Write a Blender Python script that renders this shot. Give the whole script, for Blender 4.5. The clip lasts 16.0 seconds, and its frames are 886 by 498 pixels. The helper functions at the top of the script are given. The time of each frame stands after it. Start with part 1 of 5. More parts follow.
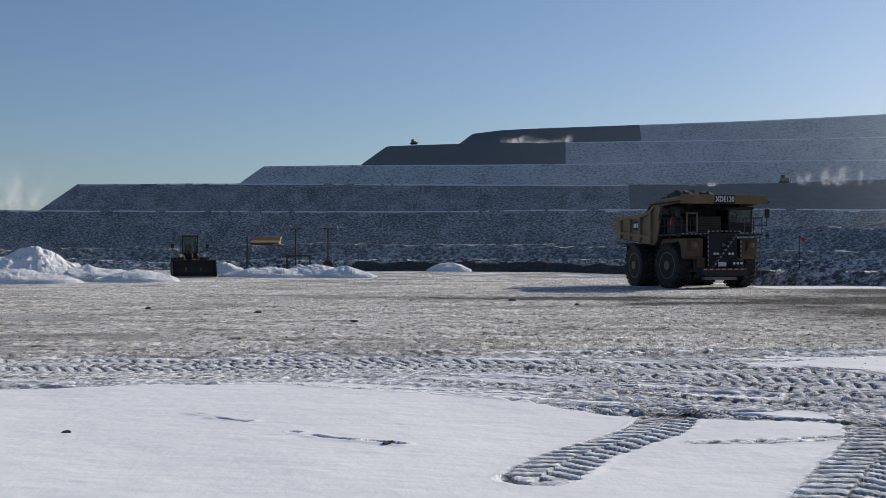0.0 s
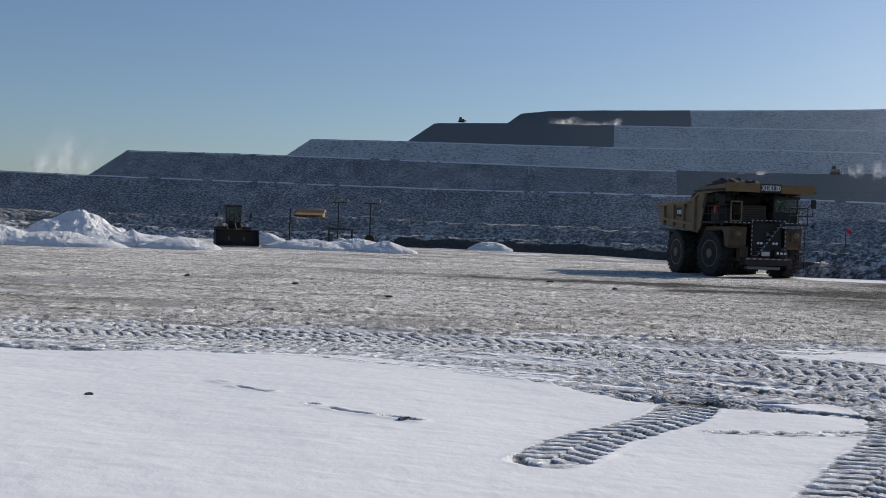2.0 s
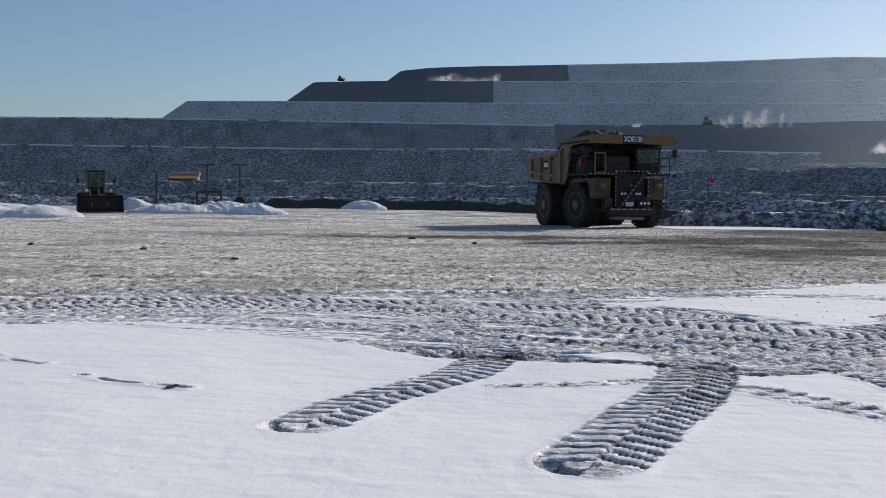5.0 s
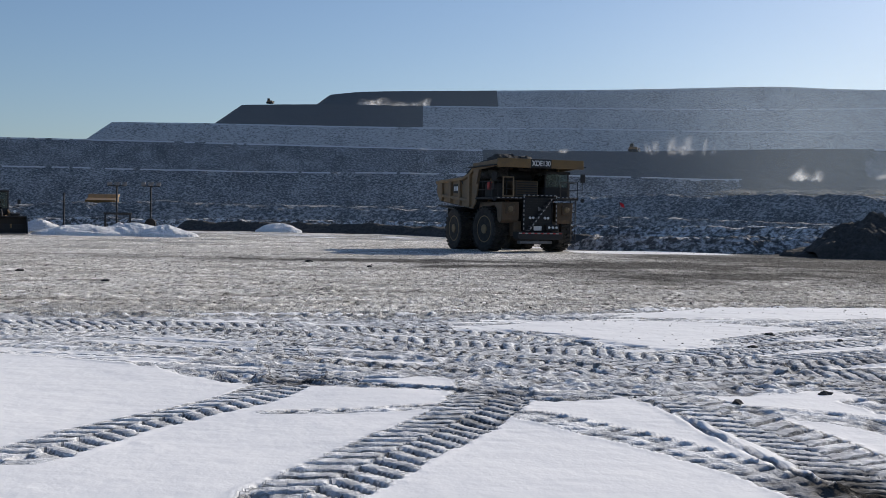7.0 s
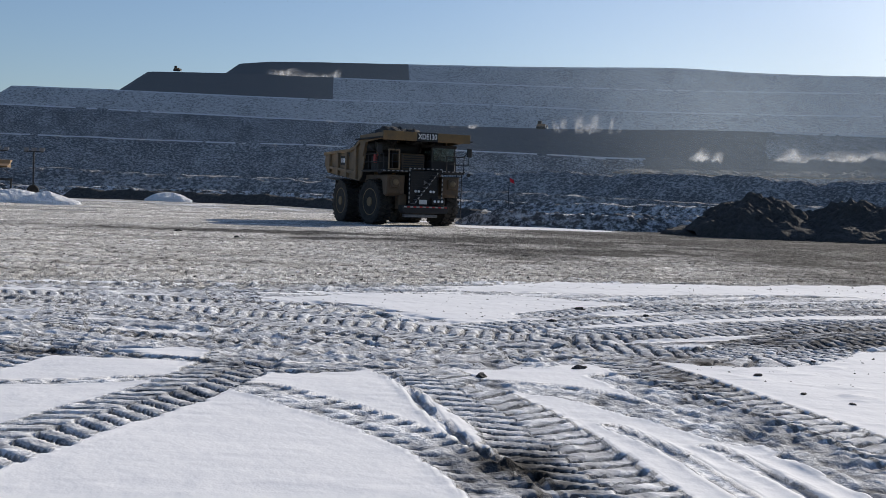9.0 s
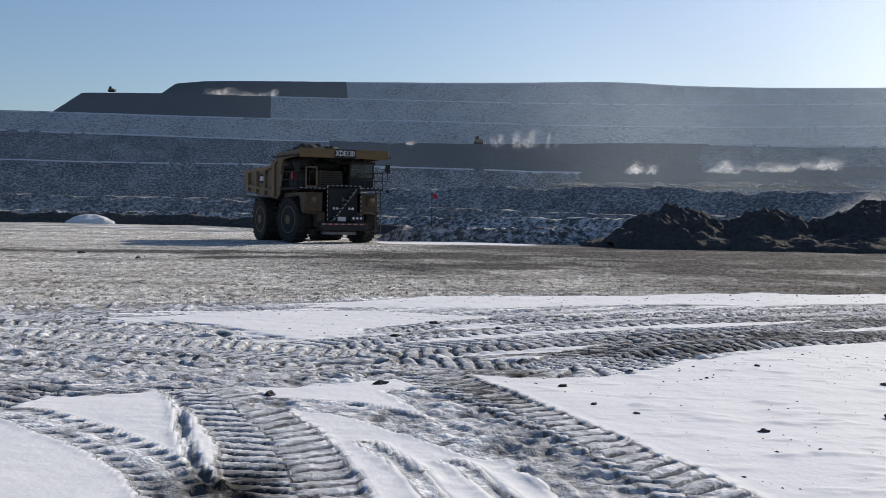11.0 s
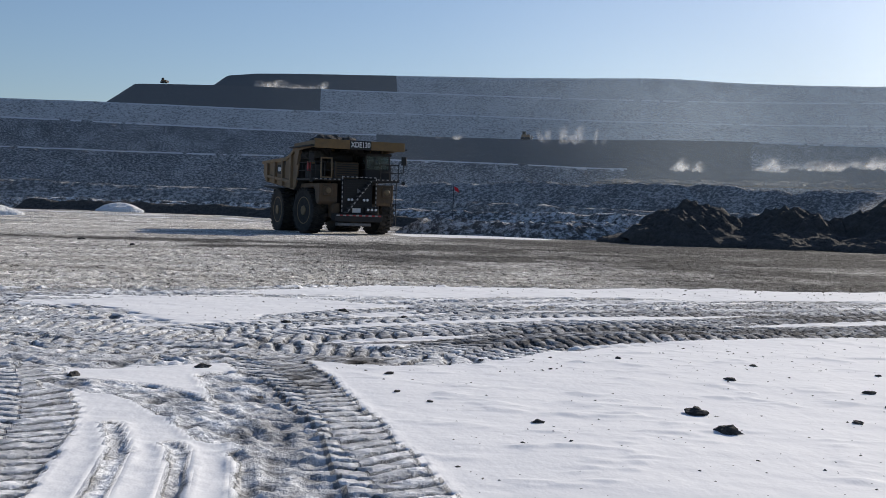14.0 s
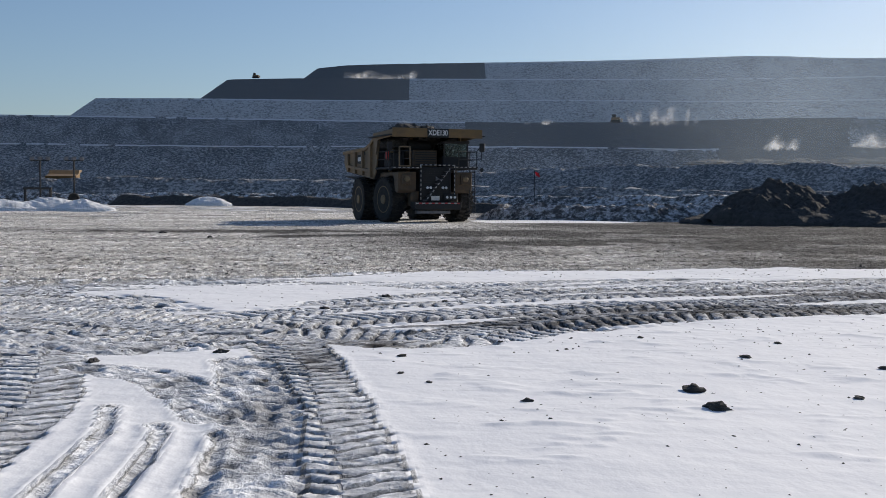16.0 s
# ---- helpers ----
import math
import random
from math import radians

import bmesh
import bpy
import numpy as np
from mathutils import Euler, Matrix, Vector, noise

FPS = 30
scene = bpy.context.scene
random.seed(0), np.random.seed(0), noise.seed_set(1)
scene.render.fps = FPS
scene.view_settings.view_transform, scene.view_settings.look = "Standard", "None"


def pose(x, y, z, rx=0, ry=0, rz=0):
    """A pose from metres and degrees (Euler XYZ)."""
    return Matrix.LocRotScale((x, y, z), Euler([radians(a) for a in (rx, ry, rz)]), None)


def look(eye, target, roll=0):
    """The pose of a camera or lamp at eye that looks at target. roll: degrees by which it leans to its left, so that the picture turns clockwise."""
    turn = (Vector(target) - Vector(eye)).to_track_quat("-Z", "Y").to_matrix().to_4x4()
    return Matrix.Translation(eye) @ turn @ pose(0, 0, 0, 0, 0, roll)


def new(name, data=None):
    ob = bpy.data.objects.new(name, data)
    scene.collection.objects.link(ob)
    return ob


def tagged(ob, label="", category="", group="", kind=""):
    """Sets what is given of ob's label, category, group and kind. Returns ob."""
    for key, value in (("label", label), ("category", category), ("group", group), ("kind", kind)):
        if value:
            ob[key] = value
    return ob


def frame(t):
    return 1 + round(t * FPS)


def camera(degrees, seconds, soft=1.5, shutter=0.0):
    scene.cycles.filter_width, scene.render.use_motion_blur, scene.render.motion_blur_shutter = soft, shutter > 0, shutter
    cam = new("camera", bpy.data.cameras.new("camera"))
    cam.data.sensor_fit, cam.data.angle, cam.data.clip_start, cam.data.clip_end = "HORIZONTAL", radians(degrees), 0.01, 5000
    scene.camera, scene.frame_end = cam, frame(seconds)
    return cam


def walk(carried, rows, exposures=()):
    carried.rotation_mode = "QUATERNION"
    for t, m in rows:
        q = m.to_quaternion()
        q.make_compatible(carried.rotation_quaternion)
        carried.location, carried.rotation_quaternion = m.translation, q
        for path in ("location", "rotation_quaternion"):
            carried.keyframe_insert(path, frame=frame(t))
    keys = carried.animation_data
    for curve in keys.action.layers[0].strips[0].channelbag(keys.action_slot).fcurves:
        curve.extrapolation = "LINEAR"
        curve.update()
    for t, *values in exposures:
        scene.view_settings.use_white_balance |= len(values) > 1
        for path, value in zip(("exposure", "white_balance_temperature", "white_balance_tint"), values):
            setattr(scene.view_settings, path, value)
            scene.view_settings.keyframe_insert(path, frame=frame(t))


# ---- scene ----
cam = camera(42.0, 16.0, soft=0.75)

PATH = [
    (0, (-0.781, -0.13, 1.816), (-0.854, 1.868, 1.836), -0.1),
    (0.5, (-0.766, -0.159, 1.827), (-0.828, 1.841, 1.829), 0.2),
    (1, (-0.711, -0.136, 1.821), (-0.778, 1.863, 1.812), 0.9),
    (1.5, (-0.613, -0.084, 1.809), (-0.716, 1.913, 1.796), 1.7),
    (2, (-0.579, -0.075, 1.815), (-0.727, 1.919, 1.796), 2.1),
    (2.5, (-0.54, -0.081, 1.807), (-0.71, 1.911, 1.769), 1.9),
    (3, (-0.434, -0.034, 1.79), (-0.576, 1.96, 1.725), 1.3),
    (3.5, (-0.295, 0.074, 1.785), (-0.369, 2.07, 1.695), 0.4),
    (4, (-0.09, 0.193, 1.794), (-0.107, 2.191, 1.698), 0.2),
    (6.5, (1.601, 0.811, 1.765), (1.732, 2.806, 1.712), 0.8),
    (7, (1.985, 0.882, 1.737), (2.155, 2.875, 1.694), 0.8),
    (7.5, (2.439, 0.881, 1.721), (2.637, 2.871, 1.682), 1.0),
    (8, (2.865, 0.948, 1.722), (3.089, 2.935, 1.679), 1.3),
    (8.5, (3.304, 0.941, 1.715), (3.573, 2.921, 1.65), 1.6),
    (9, (3.661, 1.052, 1.701), (3.985, 3.023, 1.617), 1.9),
    (9.5, (4.083, 1.035, 1.688), (4.458, 2.998, 1.604), 1.8),
    (10, (4.467, 1.076, 1.697), (4.865, 3.035, 1.631), 1.2),
    (12.5, (6.213, 0.91, 1.672), (6.645, 2.862, 1.623), 0.9),
    (13, (6.592, 0.904, 1.659), (7.003, 2.86, 1.594), 1.2),
    (13.5, (7.027, 0.919, 1.664), (7.402, 2.883, 1.603), 1.6),
    (14, (7.424, 0.884, 1.621), (7.759, 2.855, 1.557), 1.7),
    (14.5, (7.763, 0.787, 1.591), (8.054, 2.764, 1.508), 1.6),
    (15, (8.057, 0.745, 1.586), (8.306, 2.727, 1.491), 1.3),
    (15.5, (8.248, 0.725, 1.587), (8.448, 2.712, 1.492), 0.9),
    (16, (8.246, 0.686, 1.595), (8.421, 2.677, 1.506), 0.2),
]
walk(cam, [(t, look(eye, target, roll)) for t, eye, target, roll in PATH],
     [(0.0, -0.24, 6800, 12.0), (3.5, -0.19, 6800, 12.0), (7.0, -0.10, 6850, 12.0), (16.0, -0.10, 6900, 12.0)])

# ---- world and light ----
SUN_AZ, SUN_EL = 51.0, 25.0          # degrees clockwise from +y, degrees up
world = bpy.data.worlds.new("winter_sky")
scene.world = world
world.use_nodes = True
wn = world.node_tree
sky = wn.nodes.new("ShaderNodeTexSky")
sky.sky_type, sky.sun_disc = "NISHITA", False
sky.sun_elevation, sky.sun_rotation = radians(SUN_EL), radians(SUN_AZ)
sky.altitude, sky.air_density, sky.dust_density, sky.ozone_density = 600, 1.0, 1.35, 5.0
wn.links.new(sky.outputs[0], wn.nodes["Background"].inputs[0])
wn.nodes["Background"].inputs[1].default_value = 0.108
sun = new("sun", bpy.data.lights.new("sun", "SUN"))
sun.data.energy, sun.data.angle, sun.data.color = 4.6, radians(0.6), (1.0, 0.95, 0.86)
_s = Vector((math.cos(radians(SUN_EL)) * math.sin(radians(SUN_AZ)), math.cos(radians(SUN_EL)) * math.cos(radians(SUN_AZ)), math.sin(radians(SUN_EL))))
sun.matrix_world = Matrix.Translation((60, 20, 80)) @ _s.to_track_quat("Z", "Y").to_matrix().to_4x4()


# ---- materials ----
def shader(name, rough=0.8, metal=0.0):
    m = bpy.data.materials.new(name)
    m.use_nodes = True
    b = m.node_tree.nodes["Principled BSDF"]
    b.inputs["Roughness"].default_value, b.inputs["Metallic"].default_value = rough, metal
    return m, m.node_tree, b


def noise_node(nt, scale, detail=6, rough=0.6, stretch=(1, 1, 1), space="Object"):
    tc, mp, n = nt.nodes.new("ShaderNodeTexCoord"), nt.nodes.new("ShaderNodeMapping"), nt.nodes.new("ShaderNodeTexNoise")
    mp.inputs["Scale"].default_value = stretch
    n.inputs["Scale"].default_value, n.inputs["Detail"].default_value, n.inputs["Roughness"].default_value = scale, detail, rough
    nt.links.new(tc.outputs[space], mp.inputs[0])
    nt.links.new(mp.outputs[0], n.inputs["Vector"])
    return n.outputs["Fac"]


def ramp_node(nt, fac, stops):
    r = nt.nodes.new("ShaderNodeValToRGB")
    r.color_ramp.elements.remove(r.color_ramp.elements[1])
    for i, (p, c) in enumerate(stops):
        e = r.color_ramp.elements[0] if i == 0 else r.color_ramp.elements.new(p)
        e.position, e.color = p, (*c, 1) if len(c) == 3 else c
    nt.links.new(fac, r.inputs[0])
    return r.outputs[0]


def mix_node(nt, fac, a, b, blend="MIX"):
    m = nt.nodes.new("ShaderNodeMix")
    m.data_type, m.blend_type = "RGBA", blend
    for sock, v in ((m.inputs[0], fac), (m.inputs[6], a), (m.inputs[7], b)):
        if isinstance(v, (int, float)):
            sock.default_value = v
        elif isinstance(v, tuple):
            sock.default_value = (*v, 1)
        else:
            nt.links.new(v, sock)
    return m.outputs[2]


def math_node(nt, op, a, b=0.0, clamp=False):
    m = nt.nodes.new("ShaderNodeMath")
    m.operation, m.use_clamp = op, clamp
    for sock, v in zip(m.inputs, (a, b)):
        if isinstance(v, (int, float)):
            sock.default_value = v
        else:
            nt.links.new(v, sock)
    return m.outputs[0]


def bump_node(nt, b, height, strength, dist):
    k = nt.nodes.new("ShaderNodeBump")
    k.inputs["Strength"].default_value, k.inputs["Distance"].default_value = strength, dist
    nt.links.new(height, k.inputs["Height"])
    nt.links.new(k.outputs[0], b.inputs["Normal"])


def worn(name, base, rough=0.55, metal=0.0, scale=3.0, dirt=(0.09, 0.075, 0.06), amount=0.45, bump=0.15):
    """Painted or bare surface with dust in large patches and fine grain."""
    m, nt, b = shader(name, rough, metal)
    big, fine = noise_node(nt, scale, 5), noise_node(nt, scale * 14, 4)
    f = ramp_node(nt, big, [(0.42, (0, 0, 0)), (0.72, (amount,) * 3)])
    c = mix_node(nt, f, base, dirt)
    c = mix_node(nt, 0.5, c, ramp_node(nt, fine, [(0.3, (0.72,) * 3), (0.7, (1.15,) * 3)]), "MULTIPLY")
    nt.links.new(c, b.inputs["Base Color"])
    nt.links.new(math_node(nt, "ADD", math_node(nt, "MULTIPLY", big, 0.4), rough - 0.15, True), b.inputs["Roughness"])
    bump_node(nt, b, fine, bump, 0.02)
    return m


def ground_material():
    m, nt, b = shader("trodden_snow_and_gravel", 0.8)
    b.inputs["Specular IOR Level"].default_value = 0.12

    def attr(name):
        a = nt.nodes.new("ShaderNodeAttribute")
        a.attribute_name = name
        return a.outputs["Fac"]

    grit, mid, wide = noise_node(nt, 22, 6, 0.7), noise_node(nt, 5.0, 8, 0.72), noise_node(nt, 0.35, 5, 0.6)
    far = noise_node(nt, 0.9, 9, 0.78, (1, 0.45, 1))
    fleck = noise_node(nt, 5.5, 5, 0.75, (1, 0.42, 1))
    fleck_far = noise_node(nt, 1.8, 7, 0.8, (1, 0.6, 1))
    gravel = ramp_node(nt, mid, [(0.30, (0.15, 0.145, 0.138)), (0.43, (0.56, 0.552, 0.538)), (0.56, (0.74, 0.735, 0.725)), (0.70, (0.88, 0.88, 0.88))])
    gravel = mix_node(nt, 0.55, gravel, ramp_node(nt, far, [(0.34, (0.45, 0.43, 0.4)), (0.5, (0.95, 0.93, 0.9)), (0.68, (1.25, 1.25, 1.25))]), "MULTIPLY")
    gravel = mix_node(nt, 0.5, gravel, ramp_node(nt, wide, [(0.3, (0.82, 0.79, 0.74)), (0.7, (1.08, 1.08, 1.08))]), "MULTIPLY")
    gravel = mix_node(nt, 0.85, gravel, ramp_node(nt, fleck, [(0.38, (0.12, 0.118, 0.115)), (0.45, (0.90, 0.885, 0.865)), (0.56, (1.15, 1.13, 1.1)), (0.66, (1.8, 1.8, 1.8))]), "MULTIPLY")
    gravel = mix_node(nt, 0.55, gravel, ramp_node(nt, fleck_far, [(0.36, (0.30, 0.29, 0.27)), (0.45, (0.95, 0.93, 0.90)), (0.55, (1.2, 1.19, 1.17)), (0.64, (1.9, 1.9, 1.9))]), "MULTIPLY")
    lanes = noise_node(nt, 0.9, 8, 0.74, (0.13, 1, 1))
    gravel = mix_node(nt, 0.95, gravel, ramp_node(nt, lanes, [(0.38, (0.42, 0.415, 0.41)), (0.46, (0.90, 0.91, 0.93)), (0.56, (1.08, 1.10, 1.14)), (0.66, (1.4, 1.43, 1.5))]), "MULTIPLY")
    soil = ramp_node(nt, mid, [(0.3, (0.014, 0.0135, 0.013)), (0.5, (0.045, 0.042, 0.039)), (0.60, (0.11, 0.107, 0.104)), (0.72, (0.32, 0.318, 0.32))])
    dirt_fac = math_node(nt, "MULTIPLY", attr("soil"), ramp_node(nt, far, [(0.3, (1, 1, 1)), (0.7, (0.86, 0.86, 0.86))]))
    bare = mix_node(nt, dirt_fac, gravel, soil)
    snow = mix_node(nt, noise_node(nt, 0.8, 4), (0.82, 0.83, 0.85), (0.90, 0.905, 0.92))
    snow = mix_node(nt, ramp_node(nt, noise_node(nt, 60, 3), [(0.63, (0, 0, 0)), (0.75, (0.35, 0.35, 0.35))]), snow, (0.5, 0.5, 0.5))
    s = math_node(nt, "ADD", attr("snow"), math_node(nt, "MULTIPLY", math_node(nt, "SUBTRACT", grit, 0.5), 1.1))
    s = ramp_node(nt, s, [(0.40, (0, 0, 0)), (0.60, (1, 1, 1))])
    # packed snow in the tracks: streaks along the way, bars across it
    way = nt.nodes.new("ShaderNodeCombineXYZ")
    nt.links.new(math_node(nt, "MULTIPLY", attr("run"), 0.9), way.inputs[0])
    nt.links.new(math_node(nt, "MULTIPLY", attr("off"), 13.0), way.inputs[1])
    lines = nt.nodes.new("ShaderNodeTexNoise")
    lines.inputs["Scale"].default_value, lines.inputs["Detail"].default_value, lines.inputs["Roughness"].default_value = 1.0, 5, 0.68
    nt.links.new(way.outputs[0], lines.inputs["Vector"])
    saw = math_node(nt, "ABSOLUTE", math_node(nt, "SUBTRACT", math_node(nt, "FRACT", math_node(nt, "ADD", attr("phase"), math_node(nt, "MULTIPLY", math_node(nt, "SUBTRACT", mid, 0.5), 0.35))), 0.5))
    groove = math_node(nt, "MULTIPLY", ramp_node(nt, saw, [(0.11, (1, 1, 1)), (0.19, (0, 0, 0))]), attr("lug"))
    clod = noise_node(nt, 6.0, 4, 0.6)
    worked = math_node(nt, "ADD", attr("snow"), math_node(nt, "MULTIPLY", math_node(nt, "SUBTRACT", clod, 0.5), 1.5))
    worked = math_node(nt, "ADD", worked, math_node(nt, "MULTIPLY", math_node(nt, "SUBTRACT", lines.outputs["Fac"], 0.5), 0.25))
    # grooves between the bars darkened in colour, painting in their shade
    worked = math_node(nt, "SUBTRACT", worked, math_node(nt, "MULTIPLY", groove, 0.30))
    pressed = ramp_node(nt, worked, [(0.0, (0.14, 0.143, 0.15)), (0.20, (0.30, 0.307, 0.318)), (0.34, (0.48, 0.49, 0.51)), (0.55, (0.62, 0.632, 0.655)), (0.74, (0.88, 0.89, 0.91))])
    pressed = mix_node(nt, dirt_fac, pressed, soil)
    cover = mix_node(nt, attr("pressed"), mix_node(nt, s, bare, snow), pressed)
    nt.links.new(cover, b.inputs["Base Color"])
    nt.links.new(ramp_node(nt, s, [(0, (0.92,) * 3), (1, (0.80,) * 3)]), b.inputs["Roughness"])
    relief = mix_node(nt, s, math_node(nt, "ADD", math_node(nt, "ADD", mid, math_node(nt, "MULTIPLY", grit, 0.5)), math_node(nt, "MULTIPLY", fleck, 2.2)), math_node(nt, "ADD", math_node(nt, "MULTIPLY", noise_node(nt, 1.1, 6, 0.55), 0.35), math_node(nt, "MULTIPLY", noise_node(nt, 4.5, 4, 0.6, (1, 0.7, 1)), 0.16)))
    calm = math_node(nt, "SUBTRACT", 1.0, math_node(nt, "MULTIPLY", attr("pressed"), 0.97))
    bars = math_node(nt, "MULTIPLY", math_node(nt, "SUBTRACT", math_node(nt, "ADD", math_node(nt, "MULTIPLY", lines.outputs["Fac"], 0.15), math_node(nt, "MULTIPLY", clod, 0.9)), math_node(nt, "MULTIPLY", groove, 0.5)), attr("pressed"))
    bump_node(nt, b, math_node(nt, "ADD", math_node(nt, "MULTIPLY", relief, calm), bars), 1.0, 0.07)
    return m


def rubble_material(name, dark, light, cover, scale, grey=(0.6, 0.66, 0.75), relief=0.7):
    """Blasted rock with snow caught between the stones. cover: share of snow."""
    m, nt, b = shader(name, 0.9)
    b.inputs["Specular IOR Level"].default_value = 0.15
    rock, patch, wide = noise_node(nt, scale, 9, 0.75), noise_node(nt, scale * 0.55, 10, 0.8, (0.8, 1, 1)), noise_node(nt, scale * 0.035, 5, 0.6, (1, 1, 0.25))
    c = ramp_node(nt, rock, [(0.3, dark), (0.65, light)])
    f = math_node(nt, "ADD", patch, math_node(nt, "MULTIPLY", math_node(nt, "SUBTRACT", wide, 0.5), 0.16))
    f = ramp_node(nt, f, [(0.62 - 0.25 * cover, (0, 0, 0)), (0.74 - 0.25 * cover, (1, 1, 1))])
    nt.links.new(mix_node(nt, f, c, grey), b.inputs["Base Color"])
    bump_node(nt, b, rock, relief, 0.9 / scale)
    return m


M_GROUND = ground_material()
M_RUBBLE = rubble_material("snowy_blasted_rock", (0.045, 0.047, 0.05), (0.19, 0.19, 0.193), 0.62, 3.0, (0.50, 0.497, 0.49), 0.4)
# same snowy rock for the upper tiers, paler and flatter to paint in haze
M_RUBBLE_HAZED = rubble_material("snowy_blasted_rock_hazed", (0.12, 0.12, 0.12), (0.30, 0.293, 0.285), 0.85, 1.5, (0.56, 0.555, 0.545), 0.3)
M_LIP = rubble_material("snowy_terrace_lip", (0.25, 0.25, 0.25), (0.5, 0.5, 0.5), 1.1, 1.2, (0.66, 0.66, 0.66))
M_FRESH = rubble_material("fresh_dark_overburden", (0.11, 0.11, 0.11), (0.22, 0.217, 0.21), -0.6, 1.6, relief=0.3)
M_BANK = rubble_material("snowy_rubble_bank", (0.03, 0.03, 0.033), (0.16, 0.155, 0.15), 0.62, 3.6, (0.70, 0.72, 0.75))
M_SOIL = rubble_material("dark_coal_soil", (0.04, 0.039, 0.038), (0.105, 0.10, 0.096), -0.9, 3.0)
M_SNOWPILE = rubble_material("ploughed_snow", (0.35, 0.35, 0.36), (0.8, 0.82, 0.85), 1.1, 1.6, (0.86, 0.87, 0.89))
M_STONE = worn("frosted_stone", (0.045, 0.042, 0.04), 0.9, 0, 6, (0.2, 0.2, 0.2), 0.35, 0.8)
M_YELLOW = worn("dusty_yellow_paint", (0.22, 0.128, 0.045), 0.5, 0, 1.3, (0.10, 0.075, 0.05), 0.7)
M_TAN = worn("dusty_body_steel", (0.20, 0.132, 0.07), 0.6, 0, 1.1, (0.14, 0.115, 0.09), 0.7)
# grimy brown, darker than the yellow to carry the shade on the truck's front
M_BROWN = worn("grimy_shaded_brown_paint", (0.095, 0.058, 0.030), 0.6, 0, 1.6, (0.05, 0.042, 0.035), 0.7)
M_DARK = worn("dark_grey_steel", (0.024, 0.024, 0.026), 0.65, 0.2, 2.5, (0.06, 0.05, 0.04))
M_BLACK = worn("black_paint", (0.010, 0.010, 0.011), 0.6, 0, 3, (0.035, 0.03, 0.026))
M_RUBBER = worn("dusty_tyre_rubber", (0.018, 0.017, 0.016), 0.85, 0, 2.5, (0.075, 0.065, 0.055), 0.6, 0.4)
M_RIM = worn("dusty_rim_steel", (0.20, 0.14, 0.075), 0.65, 0.1, 3)
M_WHITE = worn("white_paint", (0.75, 0.75, 0.75), 0.5, 0, 4, (0.3, 0.28, 0.25), 0.3)
M_RED = worn("red_paint", (0.45, 0.03, 0.03), 0.5, 0, 4)
M_REDCLOTH = worn("red_cloth", (0.42, 0.04, 0.06), 0.9, 0, 4, (0.3, 0.05, 0.05), 0.3)
M_BAND = worn("dull_reflective_band", (0.42, 0.41, 0.40), 0.5, 0, 5, (0.15, 0.13, 0.12), 0.6)
M_GALV = worn("galvanised_steel", (0.20, 0.20, 0.21), 0.5, 0.6, 6)


def glass_material():
    m, nt, b = shader("tinted_cab_glass", 0.05)
    b.inputs["Base Color"].default_value = (0.30, 0.40, 0.43, 1)
    b.inputs["Transmission Weight"].default_value = 0.95
    return m


def lamp_glass():
    m, nt, b = shader("clear_lamp_glass", 0.12, 0.0)
    b.inputs["Base Color"].default_value = (0.7, 0.72, 0.74, 1)
    return m


def vapour_material(name, colour, alpha, scale, lo=0.32, hi=0.72):
    """Airborne dust, steam or painted haze: lets light through, thickest where the mesh's density is high."""
    m = bpy.data.materials.new(name)
    m.use_nodes = True
    nt = m.node_tree
    nt.nodes.remove(nt.nodes["Principled BSDF"])
    clear, back, front = (nt.nodes.new("ShaderNodeBsdf" + k) for k in ("Transparent", "Translucent", "Diffuse"))
    both, mix = nt.nodes.new("ShaderNodeMixShader"), nt.nodes.new("ShaderNodeMixShader")
    for n in (back, front):
        n.inputs["Color"].default_value = (*colour, 1)
    both.inputs[0].default_value = 0.4
    nt.links.new(back.outputs[0], both.inputs[1])
    nt.links.new(front.outputs[0], both.inputs[2])
    d = nt.nodes.new("ShaderNodeAttribute")
    d.attribute_name = "thickness"
    puffs = ramp_node(nt, noise_node(nt, scale, 6, 0.62), [(lo, (0, 0, 0)), (hi, (alpha,) * 3)])
    nt.links.new(math_node(nt, "MULTIPLY", puffs, d.outputs["Fac"], True), mix.inputs[0])
    nt.links.new(clear.outputs[0], mix.inputs[1])
    nt.links.new(both.outputs[0], mix.inputs[2])
    nt.links.new(mix.outputs[0], nt.nodes["Material Output"].inputs["Surface"])
    return m


M_STEAM = vapour_material("white_blowing_dust", (0.9, 0.9, 0.9), 0.75, 0.30)
M_CLOUD = vapour_material("thin_white_vapour", (0.85, 0.86, 0.88), 0.42, 0.02, 0.25, 0.8)
# bluish colour of the sheets that stand in for distance haze
M_VEIL = vapour_material("painted_haze", (0.70, 0.82, 0.92), 1.0, 0.010, 0.1, 0.9)
M_GLASS, M_LENS = glass_material(), lamp_glass()


# ---- mesh helpers ----
def mesh_object(name, bm, mat, smooth=False):
    me = bpy.data.meshes.new(name)
    bm.normal_update()
    bm.to_mesh(me)
    bm.free()
    me.materials.append(mat)
    if smooth:
        me.polygons.foreach_set("use_smooth", [True] * len(me.polygons))
    return new(name, me)


def part(name, bm, mat, parent, label="", smooth=False):
    ob = mesh_object(name, bm, mat, smooth)
    ob.parent = parent
    if label:
        ob["label"] = label
    return ob


def thing(name, m, label, category, group="", kind=""):
    ob = new(name)
    ob.matrix_basis = m
    return tagged(ob, label, category, group, kind)


